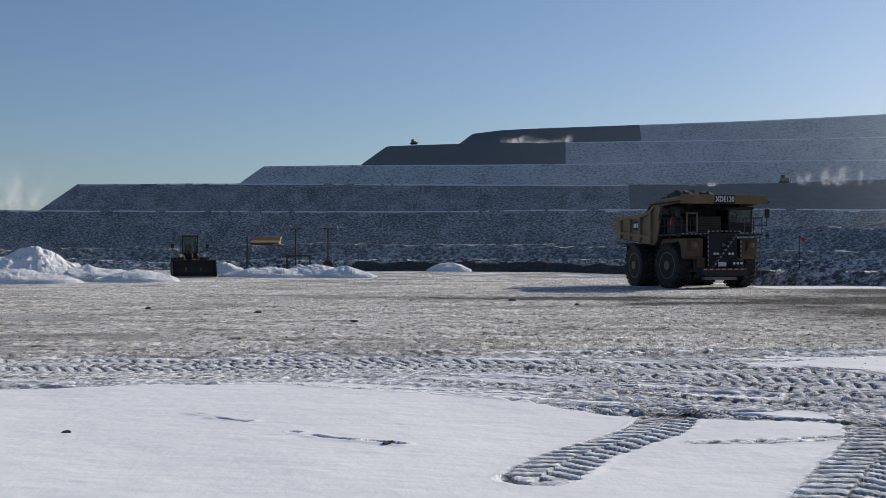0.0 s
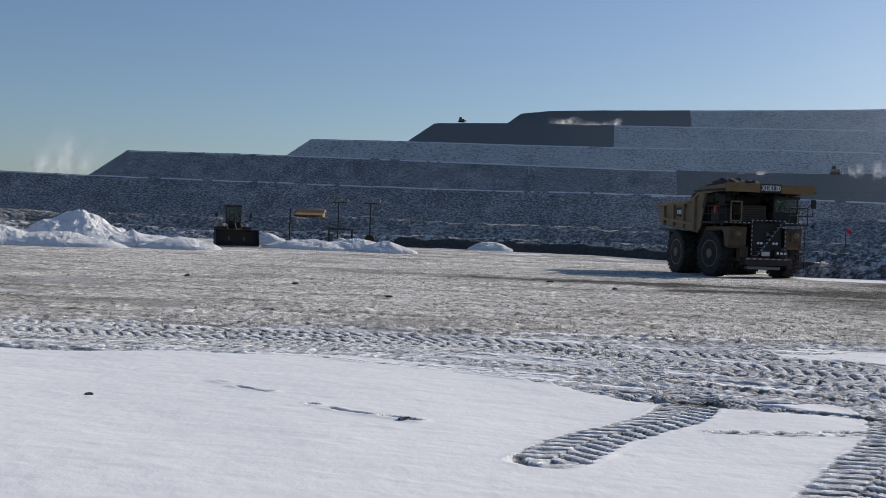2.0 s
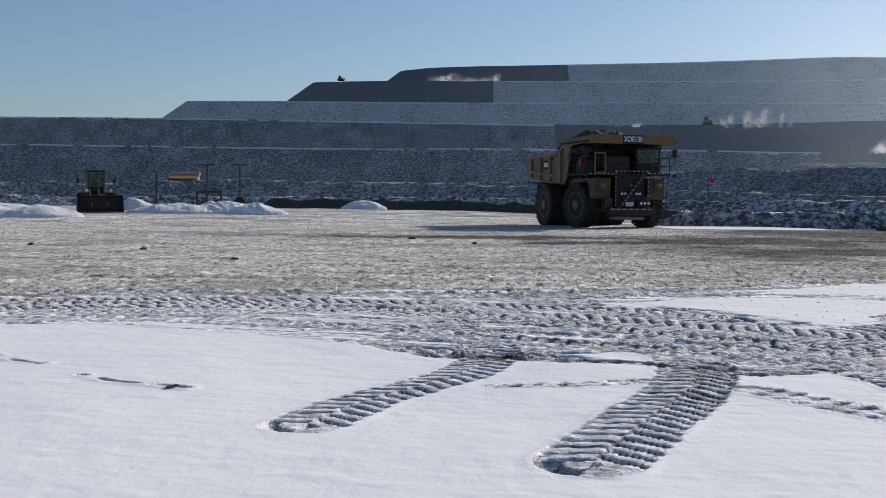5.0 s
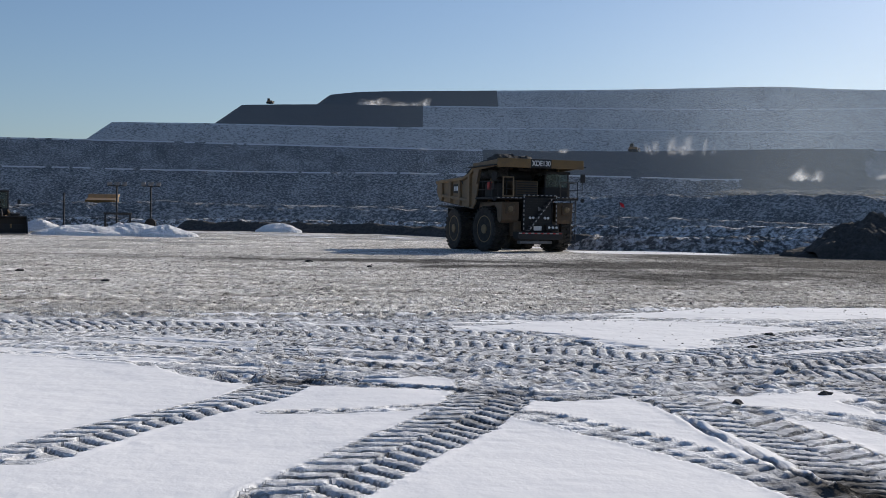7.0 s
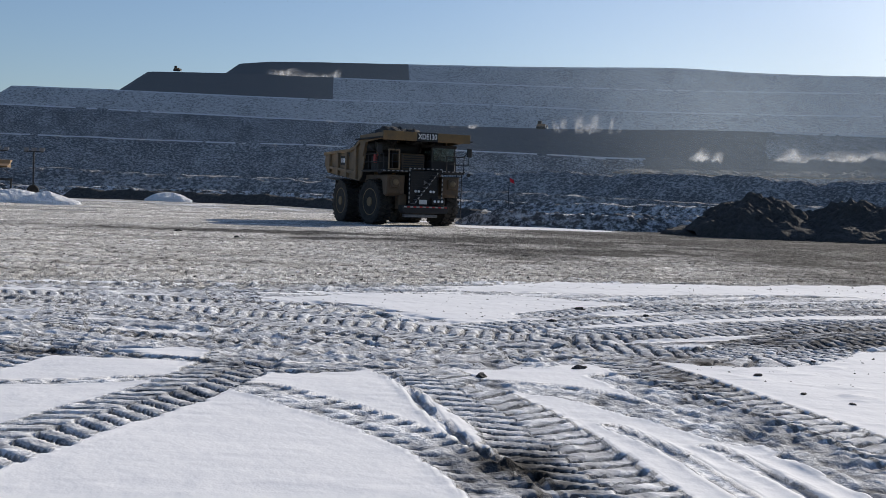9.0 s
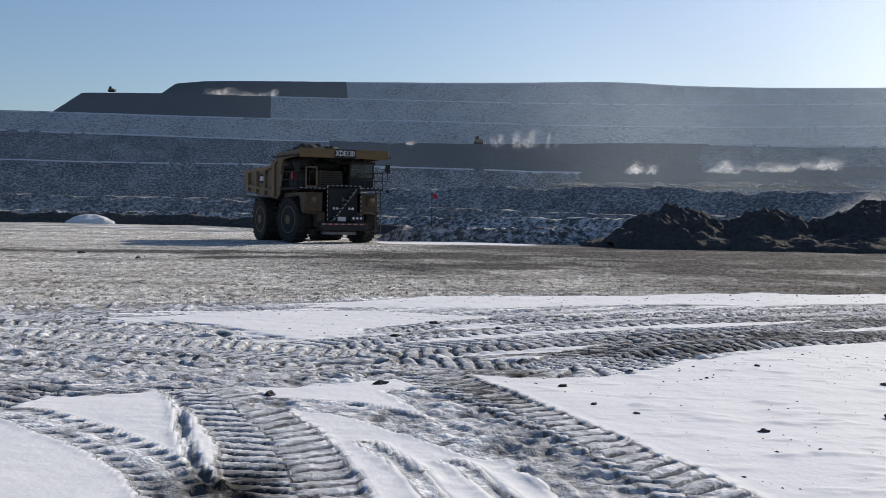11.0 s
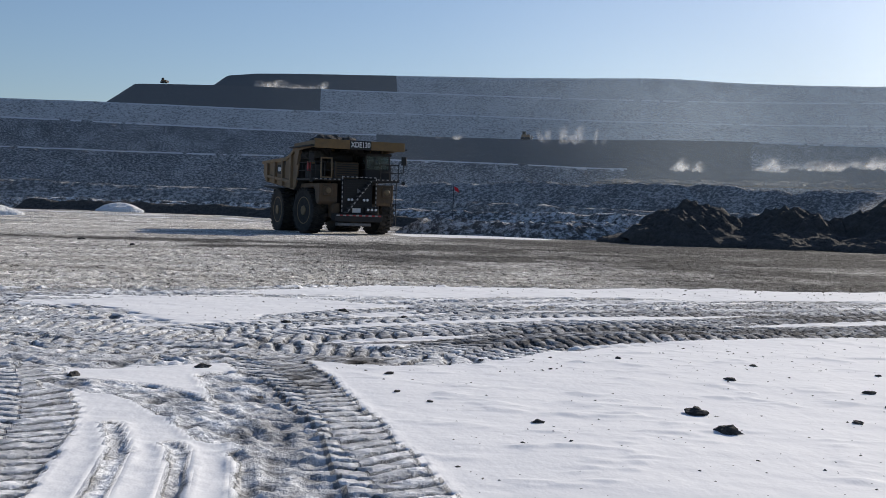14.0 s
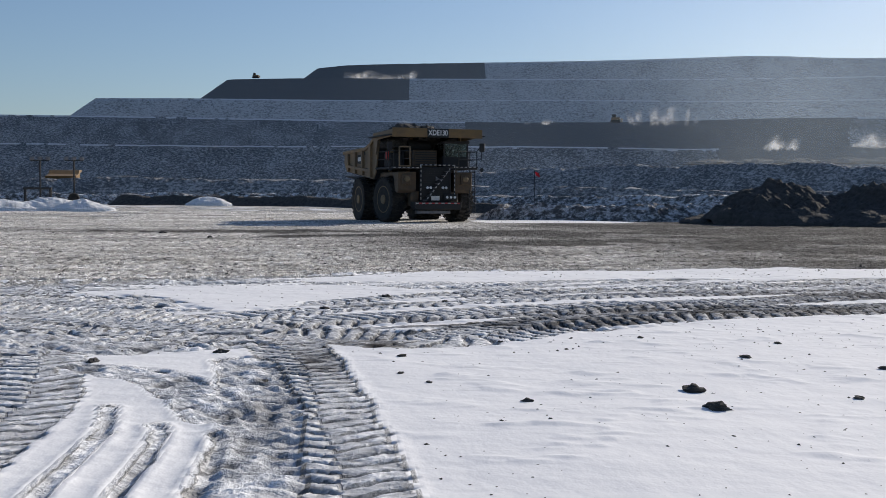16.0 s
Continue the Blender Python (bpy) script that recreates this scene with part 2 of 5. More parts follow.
def box(bm, x0, x1, y0, y1, z0, z1, bevel=0.0, m=None):
    r = bmesh.ops.create_cube(bm, size=1.0)
    vs = r["verts"]
    bmesh.ops.transform(bm, verts=vs, matrix=Matrix.LocRotScale(((x0 + x1) / 2, (y0 + y1) / 2, (z0 + z1) / 2), None, (x1 - x0, y1 - y0, z1 - z0)))
    if bevel:
        es = list({e for v in vs for e in v.link_edges})
        vs = list({v for f in bmesh.ops.bevel(bm, geom=es, offset=bevel, segments=1, affect="EDGES", profile=0.5)["faces"] for v in f.verts} | {v for v in vs if v.is_valid})
    if m is not None:
        bmesh.ops.transform(bm, verts=vs, matrix=m)
    return bm


def prism(bm, outline, x0, x1, axis="x", bevel=0.0):
    """An outline of (a, b) pairs extruded along an axis: x -> (y, z), y -> (x, z), z -> (x, y)."""
    put = {"x": lambda a, b, c: (c, a, b), "y": lambda a, b, c: (a, c, b), "z": lambda a, b, c: (a, b, c)}[axis]
    lo, hi = ([bm.verts.new(put(a, b, c)) for a, b in outline] for c in (x0, x1))
    fs = [bm.faces.new(lo), bm.faces.new(hi[::-1])]
    n = len(outline)
    fs += [bm.faces.new((lo[i], hi[i], hi[(i + 1) % n], lo[(i + 1) % n])) for i in range(n)]
    bmesh.ops.recalc_face_normals(bm, faces=fs)
    if bevel:
        bmesh.ops.bevel(bm, geom=list({e for f in fs for e in f.edges}), offset=bevel, segments=1, affect="EDGES", profile=0.5)
    return bm


def tube(bm, points, r, sides=8):
    """Round bars from point to point."""
    for a, b in zip(points, points[1:]):
        a, b = Vector(a), Vector(b)
        d = b - a
        m = Matrix.Translation((a + b) / 2) @ d.to_track_quat("Z", "Y").to_matrix().to_4x4()
        bmesh.ops.create_cone(bm, cap_ends=True, segments=sides, radius1=r, radius2=r, depth=d.length + r, matrix=m)
    return bm


def lathe(bm, profile, sides, m=None):
    """A profile of (radius, along x) turned about the x axis."""
    rings = []
    for r, x in profile:
        rings.append([bm.verts.new((x, r * math.cos(2 * math.pi * k / sides), r * math.sin(2 * math.pi * k / sides))) for k in range(sides)])
    fs = []
    for a, b in zip(rings, rings[1:]):
        fs += [bm.faces.new((a[k], a[(k + 1) % sides], b[(k + 1) % sides], b[k])) for k in range(sides)]
    fs += [bm.faces.new(rings[0][::-1]), bm.faces.new(rings[-1])]
    bmesh.ops.recalc_face_normals(bm, faces=fs)
    if m is not None:
        bmesh.ops.transform(bm, verts=[v for r in rings for v in r], matrix=m)
    return bm


def lump(bm, centre, size, seed, subdiv=2, rough=0.35, freq=1.0):
    """An uneven stone or clod, flattened at its base."""
    vs = bmesh.ops.create_icosphere(bm, subdivisions=subdiv, radius=1.0)["verts"]
    for v in vs:
        n = noise.noise(v.co * freq + Vector((seed * 7.3, seed * 3.1, seed))) + 0.5 * noise.noise(v.co * freq * 2.3 + Vector((seed, seed * 5.7, 2)))
        v.co *= 1 + rough * n
        v.co = Vector((v.co.x * size[0], v.co.y * size[1], max(v.co.z, -0.4) * size[2])) + Vector(centre)
    return bm


def value_noise(x, y, seed):
    """Smooth lattice noise on arrays, -1 to 1."""
    rs = np.random.RandomState(seed)
    table = rs.rand(256, 256) * 2 - 1
    xi, yi = np.floor(x).astype(int), np.floor(y).astype(int)
    fx, fy = x - xi, y - yi
    fx, fy = fx * fx * (3 - 2 * fx), fy * fy * (3 - 2 * fy)
    g = lambda a, b: table[a % 256, b % 256]  # noqa: E731
    return (g(xi, yi) * (1 - fx) + g(xi + 1, yi) * fx) * (1 - fy) + (g(xi, yi + 1) * (1 - fx) + g(xi + 1, yi + 1) * fx) * fy


def fractal(x, y, scale, octaves, seed, gain=0.55):
    out, amp = 0.0, 1.0
    for k in range(octaves):
        out = out + amp * value_noise(x / scale * 2**k + 17 * k, y / scale * 2**k + 31 * k, seed + k)
        amp *= gain
    return out


def smooth(a, b, v):
    t = np.clip((v - a) / (b - a), 0, 1)
    return t * t * (3 - 2 * t)


def grid_mesh(name, X, Y, Z, mat, smooth_faces=True):
    """A sheet from three equal arrays of coordinates."""
    h, w = X.shape
    me = bpy.data.meshes.new(name)
    co = np.stack([X, Y, Z], -1).reshape(-1, 3).astype(np.float32)
    i = np.arange(h * w).reshape(h, w)
    quads = np.stack([i[:-1, :-1], i[:-1, 1:], i[1:, 1:], i[1:, :-1]], -1).reshape(-1, 4)
    me.vertices.add(len(co))
    me.vertices.foreach_set("co", co.ravel())
    me.loops.add(quads.size)
    me.loops.foreach_set("vertex_index", quads.ravel().astype(np.int32))
    me.polygons.add(len(quads))
    me.polygons.foreach_set("loop_start", np.arange(0, quads.size, 4, dtype=np.int32))
    me.polygons.foreach_set("use_smooth", np.full(len(quads), smooth_faces))
    me.update(calc_edges=True)
    me.materials.append(mat)
    return me


# ---- the ground: one sheet of snow, tyre tracks and gravel ----
# tyre tracks in plan: width, kind, way. lug: slanted bars; rut: narrow groove; churn: broken snow
TRACKS_A = [
    (0.66, "lug", [(-0.36, 9.55), (0.12, 10.85), (1.15, 12.7), (1.45, 14.3), (1.15, 17.0), (0.8, 21.5)]),
    (0.80, "lug", [(1.72, 8.2), (2.4, 9.8), (3.1, 11.2), (3.55, 12.9), (3.57, 15.4), (3.5, 18.2), (3.2, 22.5)]),
    (0.46, "print", [(3.7, 11.2), (4.3, 10.3), (4.75, 9.4), (5.05, 8.5), (5.2, 7.4)]),
    (0.86, "lug", [(4.6, 16.5), (5.0, 13.6), (5.45, 11.6), (5.72, 10.2), (5.8, 8.8), (5.82, 7.4), (5.8, 2.0)]),
    (0.09, "rut", [(5.0, 12.1), (5.1, 10.1), (5.2, 9.1), (5.35, 8.3), (5.48, 7.5), (5.5, 2.0)]),
    (0.13, "rut", [(6.45, 9.7), (6.62, 8.7), (6.64, 7.9), (6.6, 2.0)]),
]
TRACKS_B = [
    (0.13, "rut", [(6.95, 8.9), (7.05, 7.9), (7.03, 2.0)]),
    (0.10, "rut", [(7.4, 8.6), (7.48, 7.6), (7.5, 2.0)]),
    (0.82, "lug", [(3.0, 17.4), (5.6, 16.0), (7.2, 14.7), (7.75, 12.6), (7.95, 11.0), (8.08, 9.05), (8.22, 7.4), (8.3, 2.0)]),
    (0.60, "churn", [(7.3, 12.0), (7.55, 10.2), (7.7, 8.4), (7.72, 2.0)]),
    (0.55, "churn", [(5.9, 11.5), (6.6, 11.1), (7.0, 10.3), (7.35, 9.2)]),
    (1.6, "lug", [(4.2, 14.2), (7.2, 14.5), (9.2, 13.7), (11.0, 15.2), (13.0, 16.2), (17.0, 17.1), (30.0, 19.0)]),
]
TRACKS_C = [
    (1.2, "lug", [(4.5, 15.3), (8.0, 15.7), (11.0, 16.9), (14.0, 17.9), (19.0, 19.9), (30.0, 22.5)]),
    (1.0, "lug", [(6.5, 16.3), (9.0, 17.6), (12.0, 18.8), (16.0, 20.0), (30.0, 23.0)]),
    (0.60, "lug", [(7.9, 18.2), (10.0, 19.7), (14.0, 20.9), (30.0, 24.0)]),
    (0.25, "print", [(4.6, 21.0), (7.5, 21.9), (10.0, 21.0), (13.0, 20.6)]),
    (1.5, "lug", [(-22.0, 18.6), (-7.0, 18.9), (-3.3, 19.3), (0.0, 18.9), (4.0, 17.2), (7.0, 15.0)]),
    (1.25, "lug", [(-22.0, 20.4), (-6.0, 20.4), (-1.0, 20.5), (3.0, 19.4), (5.2, 17.8)]),
]
TRACKS_D = [
    (1.0, "print", [(-22.0, 17.3), (-6.0, 17.5), (-3.0, 17.7), (0.0, 16.4), (3.3, 14.5), (6.0, 13.5)]),
    (0.14, "rut", [(-3.6, 16.9), (-1.2, 15.6), (1.0, 13.9), (3.2, 12.9)]),
    (0.45, "lug", [(-1.5, 17.4), (2.0, 15.4), (4.5, 13.9)]),
    (1.4, "churn", [(-22.0, 21.9), (-4.0, 21.9), (2.0, 22.4), (6.0, 23.4)]),
    (0.60, "churn", [(0.6, 16.2), (4.0, 13.5), (6.6, 12.9)]),
    (0.60, "churn", [(1.0, 21.0), (2.4, 18.0), (3.9, 15.0), (5.4, 13.2)]),
]
TRACKS_E = [
    (0.25, "print", [(1.35, 11.45), (2.0, 11.5), (2.8, 11.75)]),
    (0.35, "churn", [(-22.0, 23.0), (-3.0, 23.3), (3.0, 23.6)]),
    (0.14, "rut", [(-22.0, 16.8), (-8.0, 16.75), (-3.6, 17.0)]),
    (0.08, "rut", [(-4.32, 13.6), (-4.12, 13.42)]),
    (0.08, "rut", [(-3.92, 13.15), (-3.7, 12.98), (-3.45, 12.82)]),
    (0.07, "rut", [(-2.8, 11.97), (-2.74, 11.9)]),
    (0.10, "rut", [(-2.55, 11.7), (-2.35, 11.55), (-2.12, 11.42)]),
    (0.10, "rut", [(-1.95, 11.36), (-1.62, 11.2)]),
    (0.60, "lug", [(-6.0, 20.0), (-1.0, 19.7), (1.6, 18.2), (4.2, 15.7), (7.2, 13.8)]),
]
TRACKS = TRACKS_A + TRACKS_B + TRACKS_C + TRACKS_D + TRACKS_E


def spline(points, n=140):
    """Catmull-Rom way through a few points."""
    p = np.array([points[0], *points, points[-1]], float)
    out = []
    for k in range(len(points) - 1):
        t = np.linspace(0, 1, max(8, n // len(points)), endpoint=k == len(points) - 2)[:, None]
        a, b, c, d = p[k : k + 4]
        out.append(0.5 * (2 * b + (c - a) * t + (2 * a - 5 * b + 4 * c - d) * t**2 + (3 * b - a - 3 * c + d) * t**3))
    return np.concatenate(out)


def along(points, X, Y):
    """For each place: distance run along the way, and the signed offset from it."""
    way = spline(points)
    best, S, D = np.full(X.shape, 1e9), np.zeros(X.shape), np.full(X.shape, 1e3)
    run = 0.0
    for (ax, ay), (bx, by) in zip(way, way[1:]):
        dx, dy = bx - ax, by - ay
        L = math.hypot(dx, dy) or 1e-6
        u = np.clip(((X - ax) * dx + (Y - ay) * dy) / L**2, 0, 1)
        d2 = (X - ax - u * dx) ** 2 + (Y - ay - u * dy) ** 2
        near = d2 < best
        best = np.where(near, d2, best)
        S = np.where(near, run + u * L, S)
        D = np.where(near, np.sign((X - ax) * dy - (Y - ay) * dx) * np.sqrt(d2), D)
        run += L
    return S, D


BELT = [(-24, 16.8), (-8, 16.3), (-5.4, 16.7), (-3.3, 17.1), (-0.85, 15.5), (0.9, 13.4), (2.0, 13.1), (3.3, 12.7), (3.7, 12.1), (4.9, 12.4), (6.0, 12.5), (7.1, 13.0), (8.3, 13.5), (9.8, 13.75), (11.2, 14.05), (13.3, 15.5), (16.4, 16.1), (32, 18.6), (32, 26.5), (15, 26.3), (9.8, 25.7), (5.6, 23.7), (1.2, 23.4), (-2.5, 22.6), (-9.8, 21.6), (-24, 21.2)]
ISLANDS = [
    [(4.25, 20.5), (7.3, 22.4), (10.1, 20.4), (6.6, 16.9), (5.6, 19.1)],
    [(1.3, 18.6), (3.2, 19.3), (3.2, 17.3), (2.3, 17.9)],
    [(2.2, 13.7), (3.45, 14.2), (3.4, 12.7), (2.7, 13.2)],
    [(7.1, 22.7), (9.7, 25.2), (16.0, 26.0), (32, 26.2), (32, 23.8), (20.8, 23.0), (12.5, 22.9), (10.6, 22.2)],
    [(7.3, 15.6), (9.5, 18.1), (12.8, 19.9), (16.0, 20.3), (24, 21.4), (24, 20.9), (15.0, 18.6), (9.2, 16.6), (7.7, 15.0)],
    [(9.6, 14.4), (12.0, 16.4), (20.0, 18.9), (20.0, 18.6), (12.2, 16.0), (10.0, 14.2)],
]


def shore(ring, x, y):
    """Signed distance to a closed outline, negative inside."""
    best, odd = np.full(x.shape, 1e9), np.zeros(x.shape, bool)
    for (ax, ay), (bx, by) in zip(ring, ring[1:] + ring[:1]):
        dx, dy = bx - ax, by - ay
        u = np.clip(((x - ax) * dx + (y - ay) * dy) / (dx * dx + dy * dy), 0, 1)
        best = np.minimum(best, (x - ax - u * dx) ** 2 + (y - ay - u * dy) ** 2)
        if dy:
            odd ^= ((ay > y) != (by > y)) & (x < ax + (y - ay) * dx / dy)
    return np.where(odd, -1, 1) * np.sqrt(best)


def base_height(X, Y):
    return 0.72 * smooth(70, 112, Y) + 0.05 * fractal(X, Y, 14, 2, 40) * smooth(22, 40, Y) + 0.02 * fractal(X, Y, 4, 2, 41)


def axis_steps(stops):
    """Coordinates whose step changes evenly between (place, step) stops."""
    out = [stops[0][0]]
    for (a, sa), (b, sb) in zip(stops, stops[1:]):
        while out[-1] < b:
            out.append(out[-1] + sa + (sb - sa) * min(1, (out[-1] - a) / (b - a)))
    return np.array(out)


surface = {}


def top_at(x, y):
    """Height of the built ground at a place, or at arrays of places."""
    i = np.clip(np.searchsorted(surface["xs"], x), 0, len(surface["xs"]) - 1)
    j = np.clip(np.searchsorted(surface["ys"], y), 0, len(surface["ys"]) - 1)
    return surface["z"][j, i]


def build_ground():
    xs = axis_steps([(-3500, 400), (-300, 40), (-60, 1.2), (-22, 0.12), (-9, 0.05), (-5, 0.036), (12, 0.036), (18, 0.08), (40, 0.3), (90, 2.5), (300, 40), (3500, 400)])
    ys = axis_steps([(-60, 8), (2, 0.5), (6, 0.022), (12, 0.028), (18, 0.045), (26, 0.09), (40, 0.22), (70, 0.45), (130, 0.9), (250, 8), (600, 60), (4500, 500)])
    X, Y = np.meshgrid(xs, ys)
    Z = base_height(X, Y)
    lot = 22.6 + 0.105 * np.clip(X, -12, 6) + 3.1 * smooth(5, 13, X) + 0.5 * fractal(X, Y, 2.5, 3, 50)
    gravel = smooth(-0.5, 0.4, Y - lot)
    snow = 1.0 - gravel
    soil = np.zeros(X.shape)
    near = (Y > 1.5) & (Y < 28.5) & (X > -23) & (X < 31)
    rows, cols = np.where(near.any(1))[0], np.where(near.any(0))[0]
    win = (slice(rows[0], rows[-1] + 1), slice(cols[0], cols[-1] + 1))
    x, y = X[win], Y[win]
    h, sn, so = np.zeros(x.shape), snow[win].copy(), np.zeros(x.shape)
    wob = 0.10 * fractal(x, y, 1.2, 2, 61)
    rag = fractal(x, y, 0.22, 3, 62)
    fine = fractal(x, y, 0.10, 2, 63)
    press, run, off, phase, lug = (np.zeros(x.shape) for _ in range(5))
    # wind ripples on the untouched snow
    drift = np.clip(fractal(x + 0.5 * y, y * 1.6, 0.42, 3, 66) - 0.35, 0, 1)
    h += (0.003 * fractal(x + 0.6 * y, y * 2.2, 0.6, 3, 64) + 0.018 * fractal(x, y, 2.5, 2, 65) + 0.020 * drift * (0.3 + 0.7 * smooth(8.0, 9.5, x))) * sn + 0.008 * sn
    # the belt that many wheels have crossed: lanes of bars, streaks and broken snow, with clean islands
    clean = np.full(x.shape, 9.0)
    for isle in ISLANDS:
        clean = np.minimum(clean, shore(isle, x, y))
    belt = 1 - smooth(-0.15, 0.15, shore(BELT, x, y) + 0.35 * wob + 0.06 * rag)
    belt = belt * smooth(-0.05, 0.06, clean + 0.3 * wob + 0.05 * rag)
    q = y + 0.03 * rag - 0.28 * np.clip(x - 6, 0, None) + 0.06 * np.clip(x + 3, 0, 6) * np.clip(22 - y, 0, 6) + 0.3 * wob
    lane = np.floor(q / 0.43).astype(int)
    part_of = q / 0.43 - lane
    pick = np.random.RandomState(77).rand(400)
    fate, shift = pick[(lane + 9) % 200], pick[(lane + 209) % 400]
    thread = fractal(x * 0.10 + 40 * shift, q, 0.11, 3, 170, 0.65)
    ph0 = (x + 0.5 * part_of + 3 * shift) / 0.24 + 0.05 * rag
    bars = smooth(0.22, 0.40, np.abs((ph0 % 1) - 0.5) * 2)
    barred = (fate > 0.55) * 1.0
    edge = np.exp(-(((part_of - 0.5 * (fate > 0.3) * shift) / 0.12) ** 2))
    rise = -0.010 + 0.010 * thread - 0.046 * (1 - bars) * barred - 0.065 * edge + 0.014 * rag + 0.012 * fine
    left_white = smooth(0.16, 0.30, fractal(x * 0.16 + 3 * shift, q, 0.55, 3, 173) + 0.15 * thread) * smooth(-14, -4, x)
    h = h * (1 - belt) + rise * belt * (1 - 0.6 * left_white)
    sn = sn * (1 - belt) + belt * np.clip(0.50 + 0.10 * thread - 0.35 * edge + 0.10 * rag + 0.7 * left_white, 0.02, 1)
    press = belt * (1 - left_white)
    run, off, phase, lug = x * belt, q * belt, ph0 * belt, barred * belt
    for k, (width, kind, way) in enumerate(TRACKS):
        S, D = along(way, x, y)
        S, D = S + 0.4 * wob, D + 0.35 * wob
        r = np.abs(D) / (width / 2)
        inside = 1 - smooth(0.90, 1.10, r + 0.06 * rag)
        rim = np.exp(-(((np.abs(D) - width / 2 - 0.03) / 0.04) ** 2))
        streak = fractal(S * 0.16 + 9 * k, D, 0.09, 3, 80 + k, 0.6)
        if kind == "lug":
            # bars slant back from the middle on both halves, offset by half a step
            step = 0.235
            ph = (S + 0.45 * np.abs(D) + np.where(D > 0, step / 2, 0)) / step + 0.04 * rag
            bar = smooth(0.20, 0.36, np.abs((ph % 1) - 0.5) * 2)
            worn_off = np.clip(0.85 + 0.4 * fractal(S, D * 2, 1.6, 2, 140 + k), 0.35, 1)
            prof = -0.050 + 0.056 * bar * worn_off + 0.004 * streak + 0.004 * rag + 0.005 * fine
            cover = 0.52 + 0.08 * streak + 0.10 * fine
        elif kind == "print":
            step = 0.24
            ph = (S + 0.3 * D + np.where(D > 0, step / 2, 0)) / step
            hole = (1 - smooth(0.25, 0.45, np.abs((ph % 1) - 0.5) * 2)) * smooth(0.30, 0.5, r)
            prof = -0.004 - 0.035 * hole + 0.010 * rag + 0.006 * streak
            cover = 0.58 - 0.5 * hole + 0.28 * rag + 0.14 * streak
        elif kind == "rut":
            rim = 1.6 * np.exp(-(((np.abs(D) - width / 2 - 0.03) / 0.045) ** 2))
            prof = -0.022 * (1 - r**2).clip(0, 1) + 0.012 * streak
            cover = 0.50 + 0.30 * streak
        else:
            prof = -0.012 + 0.018 * rag + 0.016 * fine + 0.006 * streak
            cover = 0.48 + 0.26 * rag + 0.16 * streak
        keep = np.clip(h, -0.03, 0.02) * 0.5
        h = h * (1 - inside) + (keep + prof) * inside + 0.010 * rim * (1 - inside) * np.clip(0.75 + 0.5 * rag, 0, 2)
        sn = sn * (1 - inside) + (0.7 * np.minimum(sn, cover) + 0.3 * cover) * inside
        press = np.maximum(press, inside)
        mine = inside > 0.4
        run, off = np.where(mine, S + 11.0 * k, run), np.where(mine, D + 3.0 * k, off)
        phase, lug = np.where(mine, ph if kind == "lug" else 0.0, phase), np.where(mine, 1.0 if kind == "lug" else 0.0, lug)
    # bare brown earth thrown up beside the widest curve and along the far lane
    for cx, cy, rx, ry, a in ((8.05, 12.2, 0.5, 1.2, 0.7), (7.7, 9.2, 0.22, 1.2, 0.5), (5.35, 8.3, 0.45, 0.7, 1.5), (11.0, 15.3, 2.4, 0.8, 1.0), (14.5, 16.6, 3.2, 1.0, 1.0), (21.0, 18.2, 5.5, 1.6, 1.1), (18.0, 19.6, 6.0, 0.7, 0.9), (3.2, 10.9, 0.5, 0.5, 0.4), (1.5, 13.6, 0.5, 0.6, 0.45), (3.55, 12.3, 0.5, 0.9, 0.45), (8.55, 13.0, 0.35, 0.9, 1.3)):
        blob = 0.7 * np.exp(-(((x - cx) / rx) ** 2 + ((y - cy) / ry) ** 2)) * a
        so = np.maximum(so, blob * np.clip(0.8 + 0.5 * rag, 0, 1.2))
        churned = np.clip(1.15 - sn, 0, 1)
        sn = sn - 0.9 * blob * churned * (0.9 + 0.6 * rag)
    g = gravel[win]
    press = press * (1 - 0.75 * g)
    h += g * (0.012 * fine + 0.016 * rag)

    Z[win] += h
    snow[win], soil[win] = sn, so
    extra = {}
    for key, field in (("pressed", press), ("run", run), ("off", off), ("phase", phase), ("lug", lug)):
        extra[key] = np.zeros(X.shape)
        extra[key][win] = field
    # rough gravel beyond
    wide = fractal(X, Y, 3.0, 3, 70) + 0.6 * fractal(X, Y * 3, 9.0, 2, 71)
    Z += (0.018 * wide * smooth(24, 40, Y) + 0.028 * fractal(X, Y * 0.6, 0.55, 3, 75) * smooth(22, 26, Y) * (1 - smooth(60, 80, Y))) * gravel * 1.0 * (1 - smooth(120, 200, Y))
    Z += 0.035 * np.abs(fractal(X * 0.10, Y + 0.1 * X, 0.9, 2, 78)) * smooth(26, 30, Y) * (1 - smooth(62, 75, Y)) * smooth(-20, 8, X)
    # dark wheel lanes and coal dust on the lot, thin snow towards the far edge
    lane = np.exp(-(((Y - 56 + 0.10 * X + 2.0 * np.sin(X / 17)) / 4.0) ** 2)) * smooth(-22, 6, X)
    lane2 = np.exp(-(((Y - 40 - 0.12 * (X - 14)) / 11.0) ** 2)) * smooth(2, 20, X)
    lane3 = np.exp(-(((Y - 47 - 0.2 * X) / 1.6) ** 2)) * smooth(-4, 3, X) * (1 - smooth(18, 26, X))
    soil = np.maximum(soil, np.clip((0.85 * lane + 1.1 * lane2 + 0.7 * lane3) * (1 + 0.8 * wide), 0, 1))
    soil = np.maximum(soil, np.clip(smooth(11, 23, X) * smooth(22.8, 25.5, Y) * (1 - smooth(90, 110, Y)) * (1.1 + 0.35 * wide), 0, 1))
